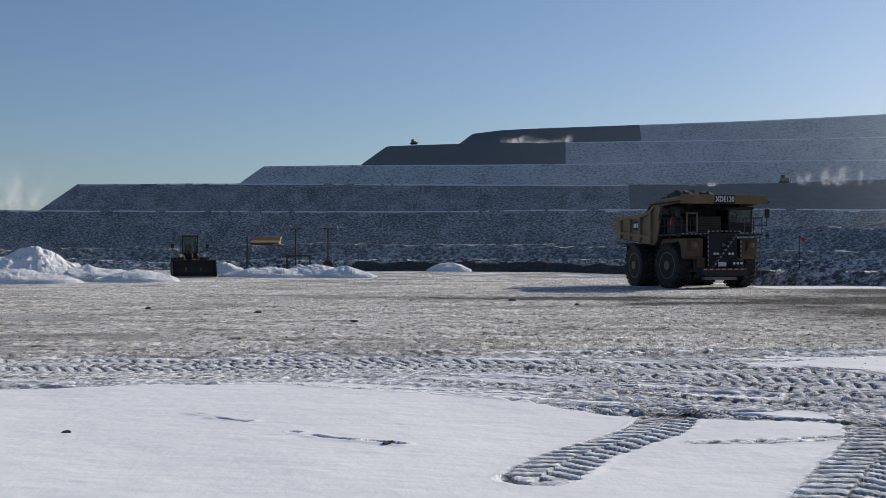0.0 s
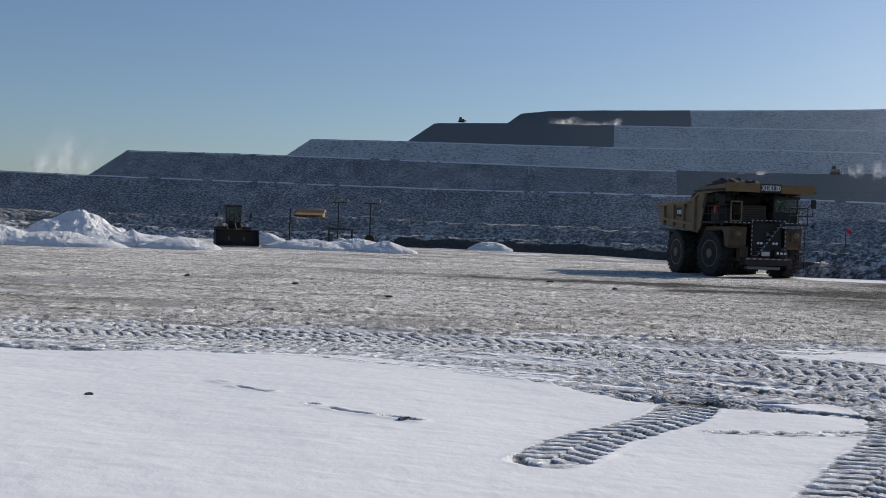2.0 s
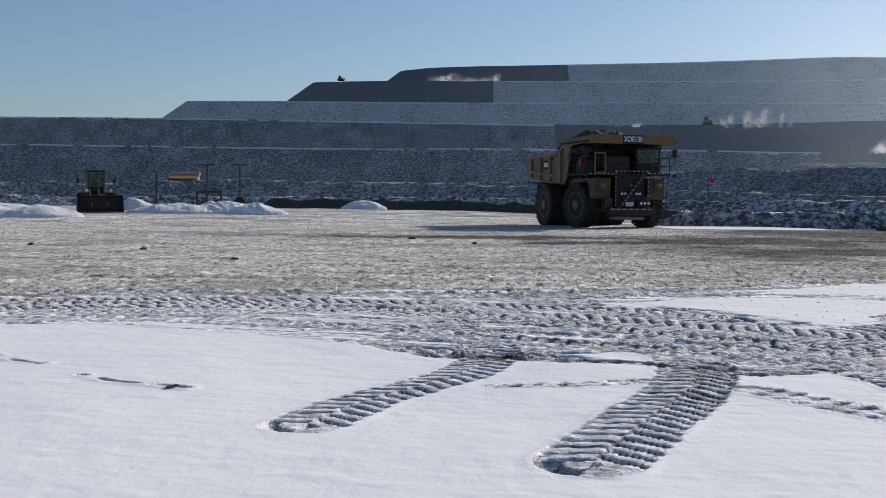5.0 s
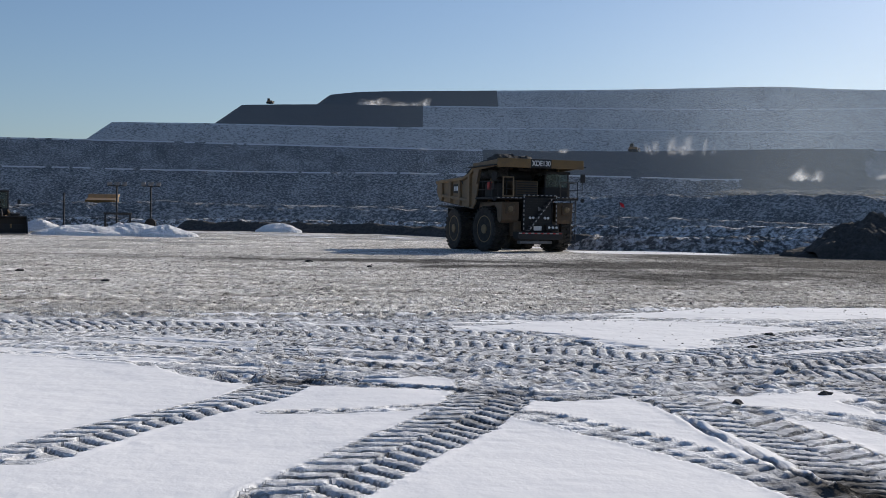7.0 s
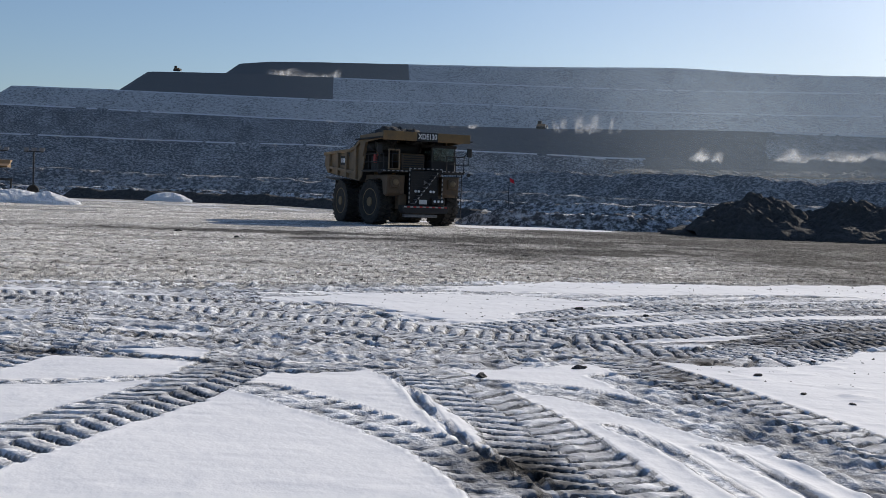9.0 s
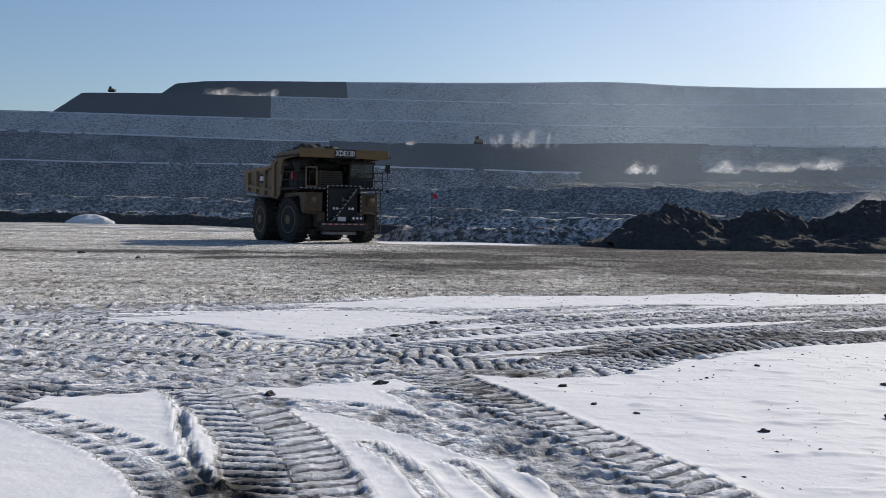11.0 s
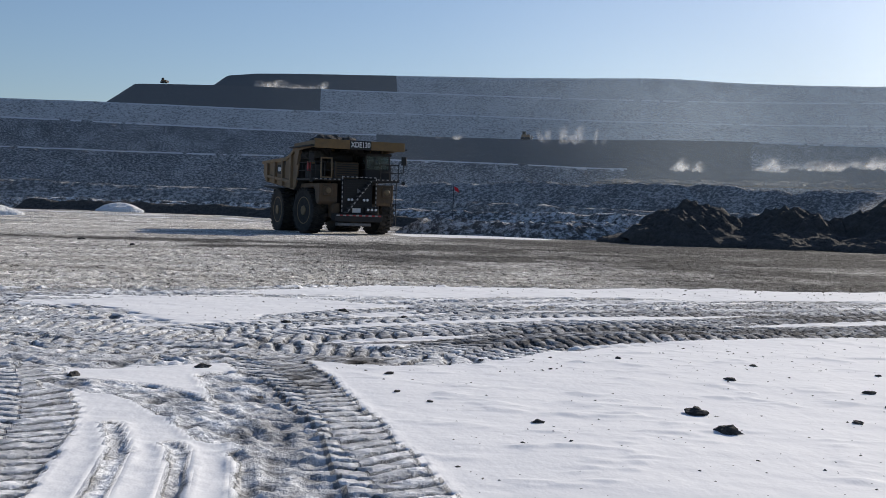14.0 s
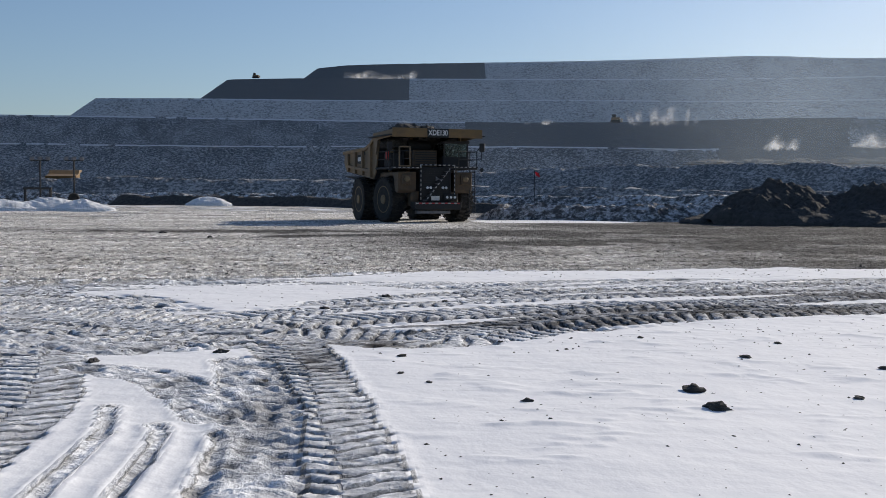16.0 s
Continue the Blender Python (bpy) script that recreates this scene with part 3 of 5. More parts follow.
    crust = gravel * np.clip(0.20 + 0.20 * wide + 0.25 * smooth(80, 98, Y) * (1 - smooth(10, 16, X)), 0, 0.8)
    snow = np.where(gravel > 0.02, np.maximum(snow, crust) * (1 - soil * gravel), snow)
    streak = np.exp(-(((Y - 75.0 + 0.12 * (X - 25)) / 4.0) ** 2)) * smooth(15, 18, X) * (1 - smooth(25, 29, X)) * (1 + 0.35 * wide)
    streak = np.maximum(streak, np.exp(-(((Y - 84 + 0.5 * (X - 16)) / 0.9) ** 2)) * smooth(12.5, 14, X) * (1 - smooth(17, 18.5, X)))
    snow = np.maximum(snow, 1.1 * streak)
    soil = soil * (1 - streak.clip(0, 1))
    snow = np.where(Y > 106, np.maximum(snow, 0.35 + 0.3 * wide), snow)
    surface.update(xs=xs, ys=ys, z=Z)
    me = grid_mesh("ground", X, Y, Z, M_GROUND)
    for key, field in (("snow", snow), ("soil", soil), *extra.items()):
        a = me.attributes.new(key, "FLOAT", "POINT")
        a.data.foreach_set("value", field.astype(np.float32).ravel())
    return tagged(new("ground", me), "snow-covered yard with tyre tracks and frosted gravel", "ground", kind="structure")


ground = build_ground()


# ---- the terraced overburden dump ----
def polar(az, d):
    return (-0.78 + d * math.sin(radians(az)), -0.13 + d * math.cos(radians(az)))


def resample(points, step):
    p = np.array(points, float)
    L = np.r_[0, np.cumsum(np.hypot(*np.diff(p[:, :2], axis=0).T))]
    s = np.arange(0, L[-1], step)
    return np.stack([np.interp(s, L, p[:, k]) for k in range(p.shape[1])], -1), s


def round_corners(points, times=3):
    p = [np.array(q, float) for q in points]
    for _ in range(times):
        q = [p[0]]
        for a, b in zip(p, p[1:]):
            q += [a * 0.75 + b * 0.25, a * 0.25 + b * 0.75]
        p = q + [p[-1]]
    return p


def tier(name, crest, floor_z, slope, step, mat, label, seed, rough, depth=160, fresh=None, corner=True, fresh_label=""):
    """One bench: a crest line (x, y, z), from left to right, falls to floor_z at an angle of repose; the top runs level behind it."""
    p, s = resample(round_corners(crest) if corner else crest, step)
    t = np.gradient(p[:, :2], axis=0)
    t /= np.hypot(*t.T)[:, None] + 1e-9
    out = np.stack([t[:, 1], -t[:, 0]], -1)                      # outward, away from the dump
    high = p[:, 2] - floor_z
    n = max(6, int(high.max() / math.sin(radians(slope)) / step))
    u = np.linspace(0, 1, n + 1)[:, None]
    run = (high / math.tan(radians(slope)))[None]
    S, U = np.broadcast_to(s[None], (n + 1, len(s))), u * high.max()
    gully = fractal(S, U * 0.3, 18, 3, seed) * 0.9
    lumps = fractal(S, U * 1.6, step * 2.2, 2, seed + 9, 0.6)
    fade = np.sin(np.pi * np.clip(u, 0, 1)) * 0.7 + 0.3
    push = (gully * 0.22 + lumps * 0.22) * rough * fade
    wave = 0.14 * rough * fractal(S[:1], S[:1] * 0, 9, 3, seed + 4)
    X = p[None, :, 0] + out[None, :, 0] * (u * run + push)
    Y = p[None, :, 1] + out[None, :, 1] * (u * run + push)
    Z = p[None, :, 2] - u * high[None] + wave * (1 - u) + lumps * 0.2 * rough * fade
    back = np.array([0.0, 0.04, 1.0])[::-1, None]
    bx, by = p[None, :, 0] + 0 * back, p[None, :, 1] + back * depth
    bz = np.repeat(Z[:1], 3, 0)
    X, Y, Z = np.concatenate([bx[:2], X]), np.concatenate([by[:2], Y]), np.concatenate([bz[:2], Z])
    me = grid_mesh(name, X, Y, Z, mat, False)
    ob = tagged(new(name, me), label, "spoil heap", kind="structure")
    me.materials.append(M_FRESH)
    me.materials.append(M_LIP)
    kinds = np.zeros(X.shape, np.int32)
    lip = np.concatenate([np.zeros((2, 1)), u]) * high.max() + 0.5 * fractal(S[:1], S[:1] * 0 + 8, 5, 3, seed + 30)
    kinds[lip < 0.3] = 2
    if fresh is not None:
        az = np.degrees(np.arctan2(X + 0.78, Y + 0.13))
        edge = 0.25 * fractal(S[:1], S[:1] * 0 + 3, 15, 2, seed + 20)
        mask = np.zeros(az.shape, bool)
        for a, b, low, end in fresh:
            lim = np.concatenate([np.zeros((2, 1)), u]) <= low + (end - low) * np.clip((az - a) / (b - a), 0, 1)
            mask |= (az > a + edge) & (az < b + edge) & lim
        kinds[mask] = 1
    me.polygons.foreach_set("material_index", kinds[:-1, :-1].ravel())
    me.update()
    return ob


def crest_at(d, el_points, bend=0.0):
    """Crest points from bearing and elevation seen from the yard, at a distance that may shrink to the right."""
    out = []
    for az, el in el_points:
        dd = d * (1 - bend * (az + 10) / 40) / math.cos(radians(az))
        x, y = polar(az, dd)
        out.append((x, y, 1.75 + dd * math.tan(radians(el))))
    return out


def flank(points, back=260):
    """Adds the left flank, running away from the yard, before the first crest point."""
    (x, y, z), (x2, y2, z2) = points[0], points[1]
    f = 14 / math.hypot(x2 - x, y2 - y)
    return [(x + 0.1 * back, y + back, z), (x + 1.5, y + 14, z), (x, y, z), (x + f * (x2 - x), y + f * (y2 - y), z + f * (z2 - z)), *points[1:]]


tier("spoil_tier_1", crest_at(370, [(-48, 2.30), (-23, 2.38), (-12, 2.45), (-2, 2.46), (4, 2.52), (12, 2.50), (18, 2.36), (24, 2.40), (31, 2.62), (48, 2.6)], 0.05), 1.5, 36, 1.1, M_RUBBLE, "lowest terrace face of snow-dusted blasted rock", 100, 0.6, 190, [(19.3, 36, 0.40, 0.18)], corner=False)
tier("spoil_tier_2", flank(crest_at(545, [(-19.9, 3.64), (-12, 3.80), (-2, 3.79), (7, 3.68), (15, 3.66), (24, 3.80), (31, 3.56), (46, 3.5)], 0.05)), 17.0, 36, 1.6, M_RUBBLE, "second terrace of snow-dusted rock with a dark fresh section", 120, 0.6, 190, [(7.0, 24.9, 1.0, 1.0)])
tier("spoil_tier_3", flank(crest_at(680, [(-11.1, 4.63), (-6.4, 4.73), (3.5, 4.74), (12, 4.80), (19, 4.62), (30, 4.52), (46, 4.4)], 0.05)), 36.0, 36, 2.2, M_RUBBLE_HAZED, "third terrace of frosted rock, paled in colour for haze", 140, 0.35, 190)
tier("spoil_tier_4", flank(crest_at(810, [(-5.0, 5.66), (-1, 5.80), (3.6, 5.82), (12, 5.78), (19, 5.68), (30, 5.56), (46, 5.4)], 0.05)), 56.0, 36, 2.6, M_RUBBLE_HAZED, "fourth terrace with a dark unfrosted section", 160, 0.35, 190, [(-9, 3.7, 1.0, 1.0)])
tier("spoil_tier_5", flank(crest_at(920, [(-0.7, 6.27), (1.2, 6.48), (7.4, 6.60), (15, 6.66), (21, 6.76), (24, 6.50), (30, 6.31), (46, 5.9)], 0.05)), 82.0, 36, 3.0, M_RUBBLE_HAZED, "highest terrace of the spoil heap against the sky", 180, 0.35, 300, [(-9, 7.7, 1.0, 1.0)])


def bank(name, ridge, width, mat, label, seed, step=0.5, rough=0.25, category="bank", flat=0.25):
    """A low bank of loose stuff: ridge points (x, y, foot z, crest z) from left to right."""
    p, s = resample(ridge, step)
    t = np.gradient(p[:, :2], axis=0)
    t /= np.hypot(*t.T)[:, None] + 1e-9
    out = np.stack([t[:, 1], -t[:, 0]], -1)
    n = max(8, int(width / step))
    v = np.linspace(-1, 1, 2 * n + 1)[:, None]
    end = np.minimum(smooth(0, width * 0.8, s), smooth(0, width * 0.8, s[-1] - s))
    shape = np.clip((1 - np.abs(v)) / (1 - np.where(v > 0, 0.08, flat)), 0, 1) ** 0.95
    S, V = np.broadcast_to(s[None], (len(v), len(s))), v * width
    lum = fractal(S, V, 2.2 * step, 3, seed, 0.6) * rough + fractal(S, V, 7 * step, 2, seed + 5) * rough
    body = shape * end[None]
    near = np.clip(1.4 * (p[None, :, 3] - p[None, :, 2]), 0.9, None)
    off = np.where(v > 0, v * near, v * width)
    X = p[None, :, 0] + out[None, :, 0] * off
    Y = p[None, :, 1] + out[None, :, 1] * off
    foot = np.maximum(base_height(X, Y), -0.2)
    Z = foot - 0.12 + (p[None, :, 3] - p[None, :, 2] + 0.12) * body * (1 + 0.07 * fractal(S, V * 0, 9, 3, seed + 7)) + lum * np.minimum(body * 3, 1)
    # rows run from the far foot to the near foot
    return tagged(new(name, grid_mesh(name, X, Y, Z, mat, False)), label, category, kind="structure")


def ridge_at(pts):
    """(bearing, distance, foot z, elevation of the crest) as ridge points."""
    out = []
    for az, d, foot, el in pts:
        x, y = polar(az, d)
        out.append((x, y, foot, 1.75 + d * math.tan(radians(el))))
    return out


bank("haul_road_bank", ridge_at([(-40, 235, 0.7, 0.55), (-24, 225, 0.7, 0.55), (-14, 215, 0.7, 0.68), (-11, 212, 0.7, 0.83), (-2, 205, 0.7, 0.82), (4, 200, 0.7, 0.70), (11, 190, 0.7, 0.50), (19, 185, 0.7, 0.31), (34, 180, 0.7, 0.25), (48, 190, 0.7, 0.25)]), 11, M_RUBBLE, "bank of snowy rock along the haul road", 200, 0.8, 0.16)
bank("ramp_bank", ridge_at([(1, 285, 0.7, 0.66), (5, 280, 0.7, 0.91), (8, 275, 0.7, 1.12), (12, 270, 0.7, 1.50), (19, 265, 0.7, 1.57), (30, 260, 0.7, 1.50), (48, 260, 0.7, 1.5)]), 14, M_RUBBLE, "rising ramp bank of snow-dusted rock", 210, 0.9, 0.18)
bank("lower_bank", ridge_at([(-40, 150, 0.7, 0.12), (-22, 146, 0.7, 0.05), (-15, 142, 0.7, 0.02), (-5, 138, 0.7, 0.06), (3, 135, 0.7, 0.05), (10, 130, 0.7, 0.02), (22, 120, 0.7, 0.05), (40, 115, 0.7, 0.05)]), 5, M_BANK, "low bank of rubble and drifted snow", 220, 0.5, 0.15)
# coal-dark soil colour here holds the shade of the bank's near side
bank("dark_berm", ridge_at([(-7, 124, 0.70, 0.02), (-3, 118, 0.70, -0.02), (3, 110, 0.70, -0.08), (8, 102, 0.66, -0.2), (13, 95, 0.60, -0.28), (16, 90, 0.5, -0.5)]), 2.4, M_SOIL, "low berm of bare soil, dark to stand for its shaded side", 230, 0.35, 0.08, "berm", 0.4)
bank("rubble_bank", ridge_at([(12.4, 86, 0.4, -0.62), (14.0, 84, 0.35, -0.30), (16.5, 83, 0.3, -0.28), (20, 82, 0.3, -0.25), (24, 84, 0.3, -0.2), (30, 90, 0.3, -0.1)]), 3.4, M_BANK, "bank of snow-covered rubble at the yard's edge", 240, 0.25, 0.14)


def soil_heap(name, x, y, rx, ry, h, seed, label, mat, group, category="soil heap", rough=0.22, res=0.16, foot=None, peak=0.62):
    """A tipped heap with a slumped cone shape and clods."""
    n, mrows = int(2 * rx / res), int(2 * ry / res)
    u, v = np.meshgrid(np.linspace(-1, 1, n + 1), np.linspace(1, -1, mrows + 1))
    r = np.hypot(u, v) + 0.10 * fractal(u * rx, v * ry, 2.5, 2, seed + 3)
    cone = np.clip(1 - r, 0, 1)
    crag = fractal(u * rx, v * ry, 1.2, 4, seed, 0.66)
    Z = h * 1.08 * cone ** peak + crag * rough * h * 0.6 * smooth(0, 0.25, cone) - 0.15 * (1 - smooth(0, 0.08, cone))
    X, Y = x + u * rx, y + v * ry
    Z = Z + (base_height(X, Y) if foot is None else foot)
    return tagged(new(name, grid_mesh(name, X, Y, Z, mat, False)), label, category, group)


for k, (x, y, rx, ry, h) in enumerate([(34.9, 70.0, 4.3, 4.2, 2.75), (37.0, 67.2, 3.4, 3.0, 1.0), (40.4, 67.2, 4.4, 4.4, 2.75), (40.0, 64.4, 4.0, 3.2, 1.2), (46.0, 65.0, 5.0, 4.8, 2.95), (44.5, 61.8, 4.6, 3.6, 1.3), (31.8, 71.6, 2.6, 2.2, 0.7), (52.0, 63.0, 5.8, 5.0, 3.0)]):
    soil_heap("soil_mound", x, y, rx, ry, h, 300 + 11 * k, "tipped heap of dark soil and clods", M_SOIL, "dark soil heaps")
for k, (az, el, w) in enumerate([(19.6, 2.25, 9), (21.6, 2.37, 8), (23.4, 2.43, 9), (25.6, 2.47, 9), (27.4, 2.50, 8), (29.4, 2.65, 9), (31.4, 2.80, 9)]):
    x, y = polar(az, 352)
    soil_heap("distant_mound", x, y, w, 6, (1.75 + 352 * math.tan(radians(el)) - 11.5) * 0.30, 420 + 9 * k, "dark overburden tipped on the terrace edge", M_FRESH, "heaps on the terrace", rough=0.2, res=0.6, foot=11.8)
# ploughed snow
for k, (az, d, rx, ry, h) in enumerate([(-21.6, 96, 5.0, 4.5, 2.35), (-19.2, 94, 6.0, 3.5, 1.1), (-22.8, 91, 6.5, 3.2, 1.05), (-17.0, 90.5, 3.6, 2.6, 0.85), (-25.5, 93, 6, 4, 1.3), (-12.9, 106, 2.2, 1.8, 0.95), (-10.6, 97, 4.6, 2.4, 0.95), (-8.4, 97, 4.6, 2.3, 0.95), (-6.9, 96, 2.6, 2.0, 0.9), (-1.8, 112, 2.2, 1.5, 0.85), (-29.5, 96, 6, 4, 1.6)]):
    x, y = polar(az, d)
    soil_heap("snow_mound", x, y, rx, ry * 0.75, h, 520 + 7 * k, "ploughed heap of lumpy white snow", M_SNOWPILE, "ploughed snow piles", "snow pile", 0.13, 0.16)


# ---- the mining truck ----
def wheel(parent, name, x, y, r, w, out, steer=0.0, lugs=26, rim_mat=None):
    """A wheel as a part of its vehicle: tyre with lugs, rim with bolts. out: +1 or -1, the side that faces away."""
    hub = new(name)
    hub.parent = parent
    hub.matrix_basis = pose(x, y, r, 0, 0, steer)
    bm = bmesh.new()
    h = w / 2
    lathe(bm, [(r * 0.60, -h * 0.86), (r * 0.80, -h), (r * 0.93, -h * 0.96), (r * 0.965, -h * 0.8), (r * 0.965, h * 0.8), (r * 0.93, h * 0.96), (r * 0.80, h), (r * 0.60, h * 0.86)], 40)
    part("tyre", bm, M_RUBBER, hub)
    bm = bmesh.new()
    for k in range(lugs):
        for side in (-1, 1):
            a = 2 * math.pi * (k + 0.25 * side) / lugs
            m = Matrix.Rotation(a, 4, "X") @ Matrix.Translation((side * h * 0.52, 0, r * 0.965)) @ Matrix.Rotation(radians(18 * side), 4, "Z")
            box(bm, -h * 0.50, h * 0.50, -r * 0.062, r * 0.062, -0.03, r * 0.055, 0, m)
    tagged(part("tread", bm, M_RUBBER, hub), "blocky tyre tread", kind="stuff")
    bm = bmesh.new()
    e = out * h
    lathe(bm, [(r * 0.61, e * 0.60), (r * 0.61, e * 0.88), (r * 0.57, e * 0.90), (r * 0.53, e * 0.62), (r * 0.40, e * 0.55), (r * 0.36, e * 0.72), (r * 0.22, e * 0.78), (r * 0.20, e * 0.98), (r * 0.08, e * 1.0)], 32)
    for k in range(16):
        a = 2 * math.pi * k / 16
        lathe(bm, [(0.035, e * 0.55), (0.035, e * 0.66)], 6, Matrix.Translation((0, r * 0.46 * math.cos(a), r * 0.46 * math.sin(a))))
    part("rim", bm, rim_mat or M_RIM, hub)
    return hub


def striped_bar(parent, a, b, r, n):
    """A handrail in alternate light and dark lengths."""
    a, b = Vector(a), Vector(b)
    bm = bmesh.new()
    turn = (b - a).to_track_quat("Z", "Y")
    rings = [[bm.verts.new(a.lerp(b, k / n) + turn @ Vector((r * math.cos(math.pi * j / 3), r * math.sin(math.pi * j / 3), 0))) for j in range(6)] for k in range(n + 1)]
    for k in range(n):
        for j in range(6):
            bm.faces.new((rings[k][j], rings[k][(j + 1) % 6], rings[k + 1][(j + 1) % 6], rings[k + 1][j])).material_index = k % 2
    bm.faces.new(rings[0][::-1])
    bm.faces.new(rings[-1])
    ob = part("striped_rail", bm, M_BAND, parent)
    ob.data.materials.append(M_DARK)
    return ob


def mining_truck(m):
    """Rigid haul truck: nose towards -y, the cab on the +x side."""
    t = thing("mining_truck", m, "dusty yellow rigid mining dump truck loaded with dark soil", "dump truck")
    # frame and axles
    bm = bmesh.new()
    for x in (-0.75, 0.75):
        box(bm, x - 0.18, x + 0.18, -4.3, 4.2, 1.35, 1.95, 0.03)
    for y in (-3.9, -1.2, 1.2, 3.6):
        box(bm, -0.75, 0.75, y - 0.15, y + 0.15, 1.4, 1.85, 0.03)
    part("frame", bm, M_DARK, t)
    bm = bmesh.new()
    lathe(bm, [(0.28, -2.2), (0.28, 2.2)], 16, Matrix.Translation((0, -2.55, 1.3)))
    part("front_axle", bm, M_DARK, t)
    bm = bmesh.new()
    lathe(bm, [(0.35, -2.3), (0.55, -1.0), (0.72, -0.5), (0.72, 0.5), (0.55, 1.0), (0.35, 2.3)], 20, Matrix.Translation((0, 2.35, 1.3)))
    part("rear_axle", bm, M_DARK, t)
    for x, y, out, st in ((-2.33, -2.55, -1, 8), (2.33, -2.55, 1, 8)):
        wheel(t, "front_wheel", x, y, 1.42, 0.95, out, st)
    for x, out in ((-2.42, -1), (-1.5, -1), (1.5, 1), (2.42, 1)):
        wheel(t, "rear_wheel", x, 2.35, 1.42, 0.86, out)
    # nose: radiator with its slatted grille; black also paints the shade under the canopy
    bm = bmesh.new()
    box(bm, -0.95, 0.95, -4.85, -2.9, 1.25, 3.45, 0.05)
    part("engine_hood", bm, M_BLACK, t, "dark engine housing")
    grille = new("grille")
    grille.parent = t
    bm = bmesh.new()
    for x in (-0.97, 0.91):
        box(bm, x, x + 0.06, -4.93, -4.84, 1.3, 3.4, 0.01)
    for z in (1.3, 2.25, 3.34):
        box(bm, -0.91, 0.91, -4.92, -4.84, z, z + 0.06, 0.01)
    part("grille_frame", bm, M_BLACK, grille)
    bm = bmesh.new()
    box(bm, -0.9, 0.9, -4.88, -4.84, 1.36, 3.34)
    part("grille_screen", bm, M_BLACK, grille)
    for k in range(13):
        bm = bmesh.new()
        box(bm, -0.9, 0.9, -4.91, -4.88, 1.42 + k * 0.147, 1.46 + k * 0.147)
        part("slat", bm, M_DARK, grille)
    bm = bmesh.new()
    lathe(bm, [(0.17, 0), (0.17, 0.05), (0.10, 0.05), (0.10, 0.02)], 3, Matrix.Translation((0.02, -4.93, 2.72)) @ Matrix.Rotation(radians(-90), 4, "Z"))
    part("badge", bm, M_GALV, t, "plain three-sided metal badge")
    for x in (-0.62, -0.4, 0.42, 0.64):
        bm = bmesh.new()
        lathe(bm, [(0.075, -0.05), (0.085, 0.05), (0.06, 0.07)], 12, Matrix.Translation((x, -4.93, 2.16)) @ Matrix.Rotation(radians(-90), 4, "Z"))
        part("headlight", bm, M_LENS, t, "small round clear lamp")
    # bumper with red and white strips
    bm = bmesh.new()
    prism(bm, [(-1.45, 0.78), (1.45, 0.78), (1.6, 0.9), (1.6, 1.28), (-1.6, 1.28), (-1.6, 0.9)], -5.2, -4.5, "y", 0.03)
    part("bumper", bm, M_DARK, t)
    for k in range(14):
        x = -1.5 + k * 0.215
        bm = bmesh.new()
        box(bm, x, x + 0.2, -5.225, -5.195, 1.14, 1.22)
        part("reflector", bm, M_RED if k % 2 else M_BAND, t)
    bm = bmesh.new()
    box(bm, -0.35, 0.2, -4.96, -4.90, 1.36, 1.64, 0.01)
    part("front_plate", bm, M_WHITE, t, "blank pale plate")
    bm = bmesh.new()
    box(bm, -1.35, 0.9, -5.05, -4.6, 0.52, 0.72, 0.03)
    part("step_board", bm, M_GALV, t, "grey steel step hung under the bumper")
    bm = bmesh.new()
    box(bm, 0.45, 1.35, -5.15, -4.9, 1.35, 1.75, 0.03)
    part("lamp_box", bm, M_BLACK, t)
    for x in (0.62, 0.88, 1.14):
        bm = bmesh.new()
        lathe(bm, [(0.08, -0.04), (0.08, 0.04)], 12, Matrix.Translation((x, -5.17, 1.56)) @ Matrix.Rotation(radians(-90), 4, "Z"))
        part("fog_light", bm, M_LENS, t)
    # fender pods with big lamps
    for s in (-1, 1):
        bm = bmesh.new()
        prism(bm, [(-4.72, 2.0), (-4.78, 3.15), (-1.35, 3.15), (-1.1, 2.6), (-1.45, 2.72), (-3.6, 2.92), (-3.95, 2.7), (-4.1, 1.95), (-4.5, 1.8)], s * 1.3 if s > 0 else -2.5, s * 2.5 if s > 0 else -1.3, "x", 0.04)
        part("fender", bm, M_BROWN, t)
        bm = bmesh.new()
        box(bm, s * 1.98 - 0.3, s * 1.98 + 0.3, -4.9, -4.7, 2.35, 3.0, 0.05)
        part("lamp_pod", bm, M_BROWN, t)
        bm = bmesh.new()
        lathe(bm, [(0.17, 0), (0.19, 0.06), (0.12, 0.10)], 18, Matrix.Translation((s * 1.98, -4.9, 2.7)) @ Matrix.Rotation(radians(-90), 4, "Z"))
        part("fender_light", bm, M_RIM, t)
        bm = bmesh.new()
        prism(bm, [(-4.6, 1.0), (-3.95, 1.0), (-3.95, 1.95), (-4.6, 1.95)], s * 1.05 if s > 0 else -1.6, s * 1.6 if s > 0 else -1.05, "x", 0.05)
        part("side_tank", bm, M_BROWN, t)
    # deck and what stands on it
    bm = bmesh.new()
    box(bm, -2.85, 2.85, -4.85, -1.3, 3.32, 3.46, 0.03)
    part("deck", bm, M_DARK, t)
    bm = bmesh.new()
    box(bm, -1.15, 0.45, -3.9, -2.2, 3.46, 4.55, 0.06)
    cabinet = part("electric_cabinet", bm, M_BROWN, t)
    for k in range(6):
        bm = bmesh.new()
        box(bm, -1.05, 0.35, -3.93, -3.9, 3.62 + 0.15 * k, 3.68 + 0.15 * k)
        part("louvre", bm, M_DARK, cabinet)
    bm = bmesh.new()
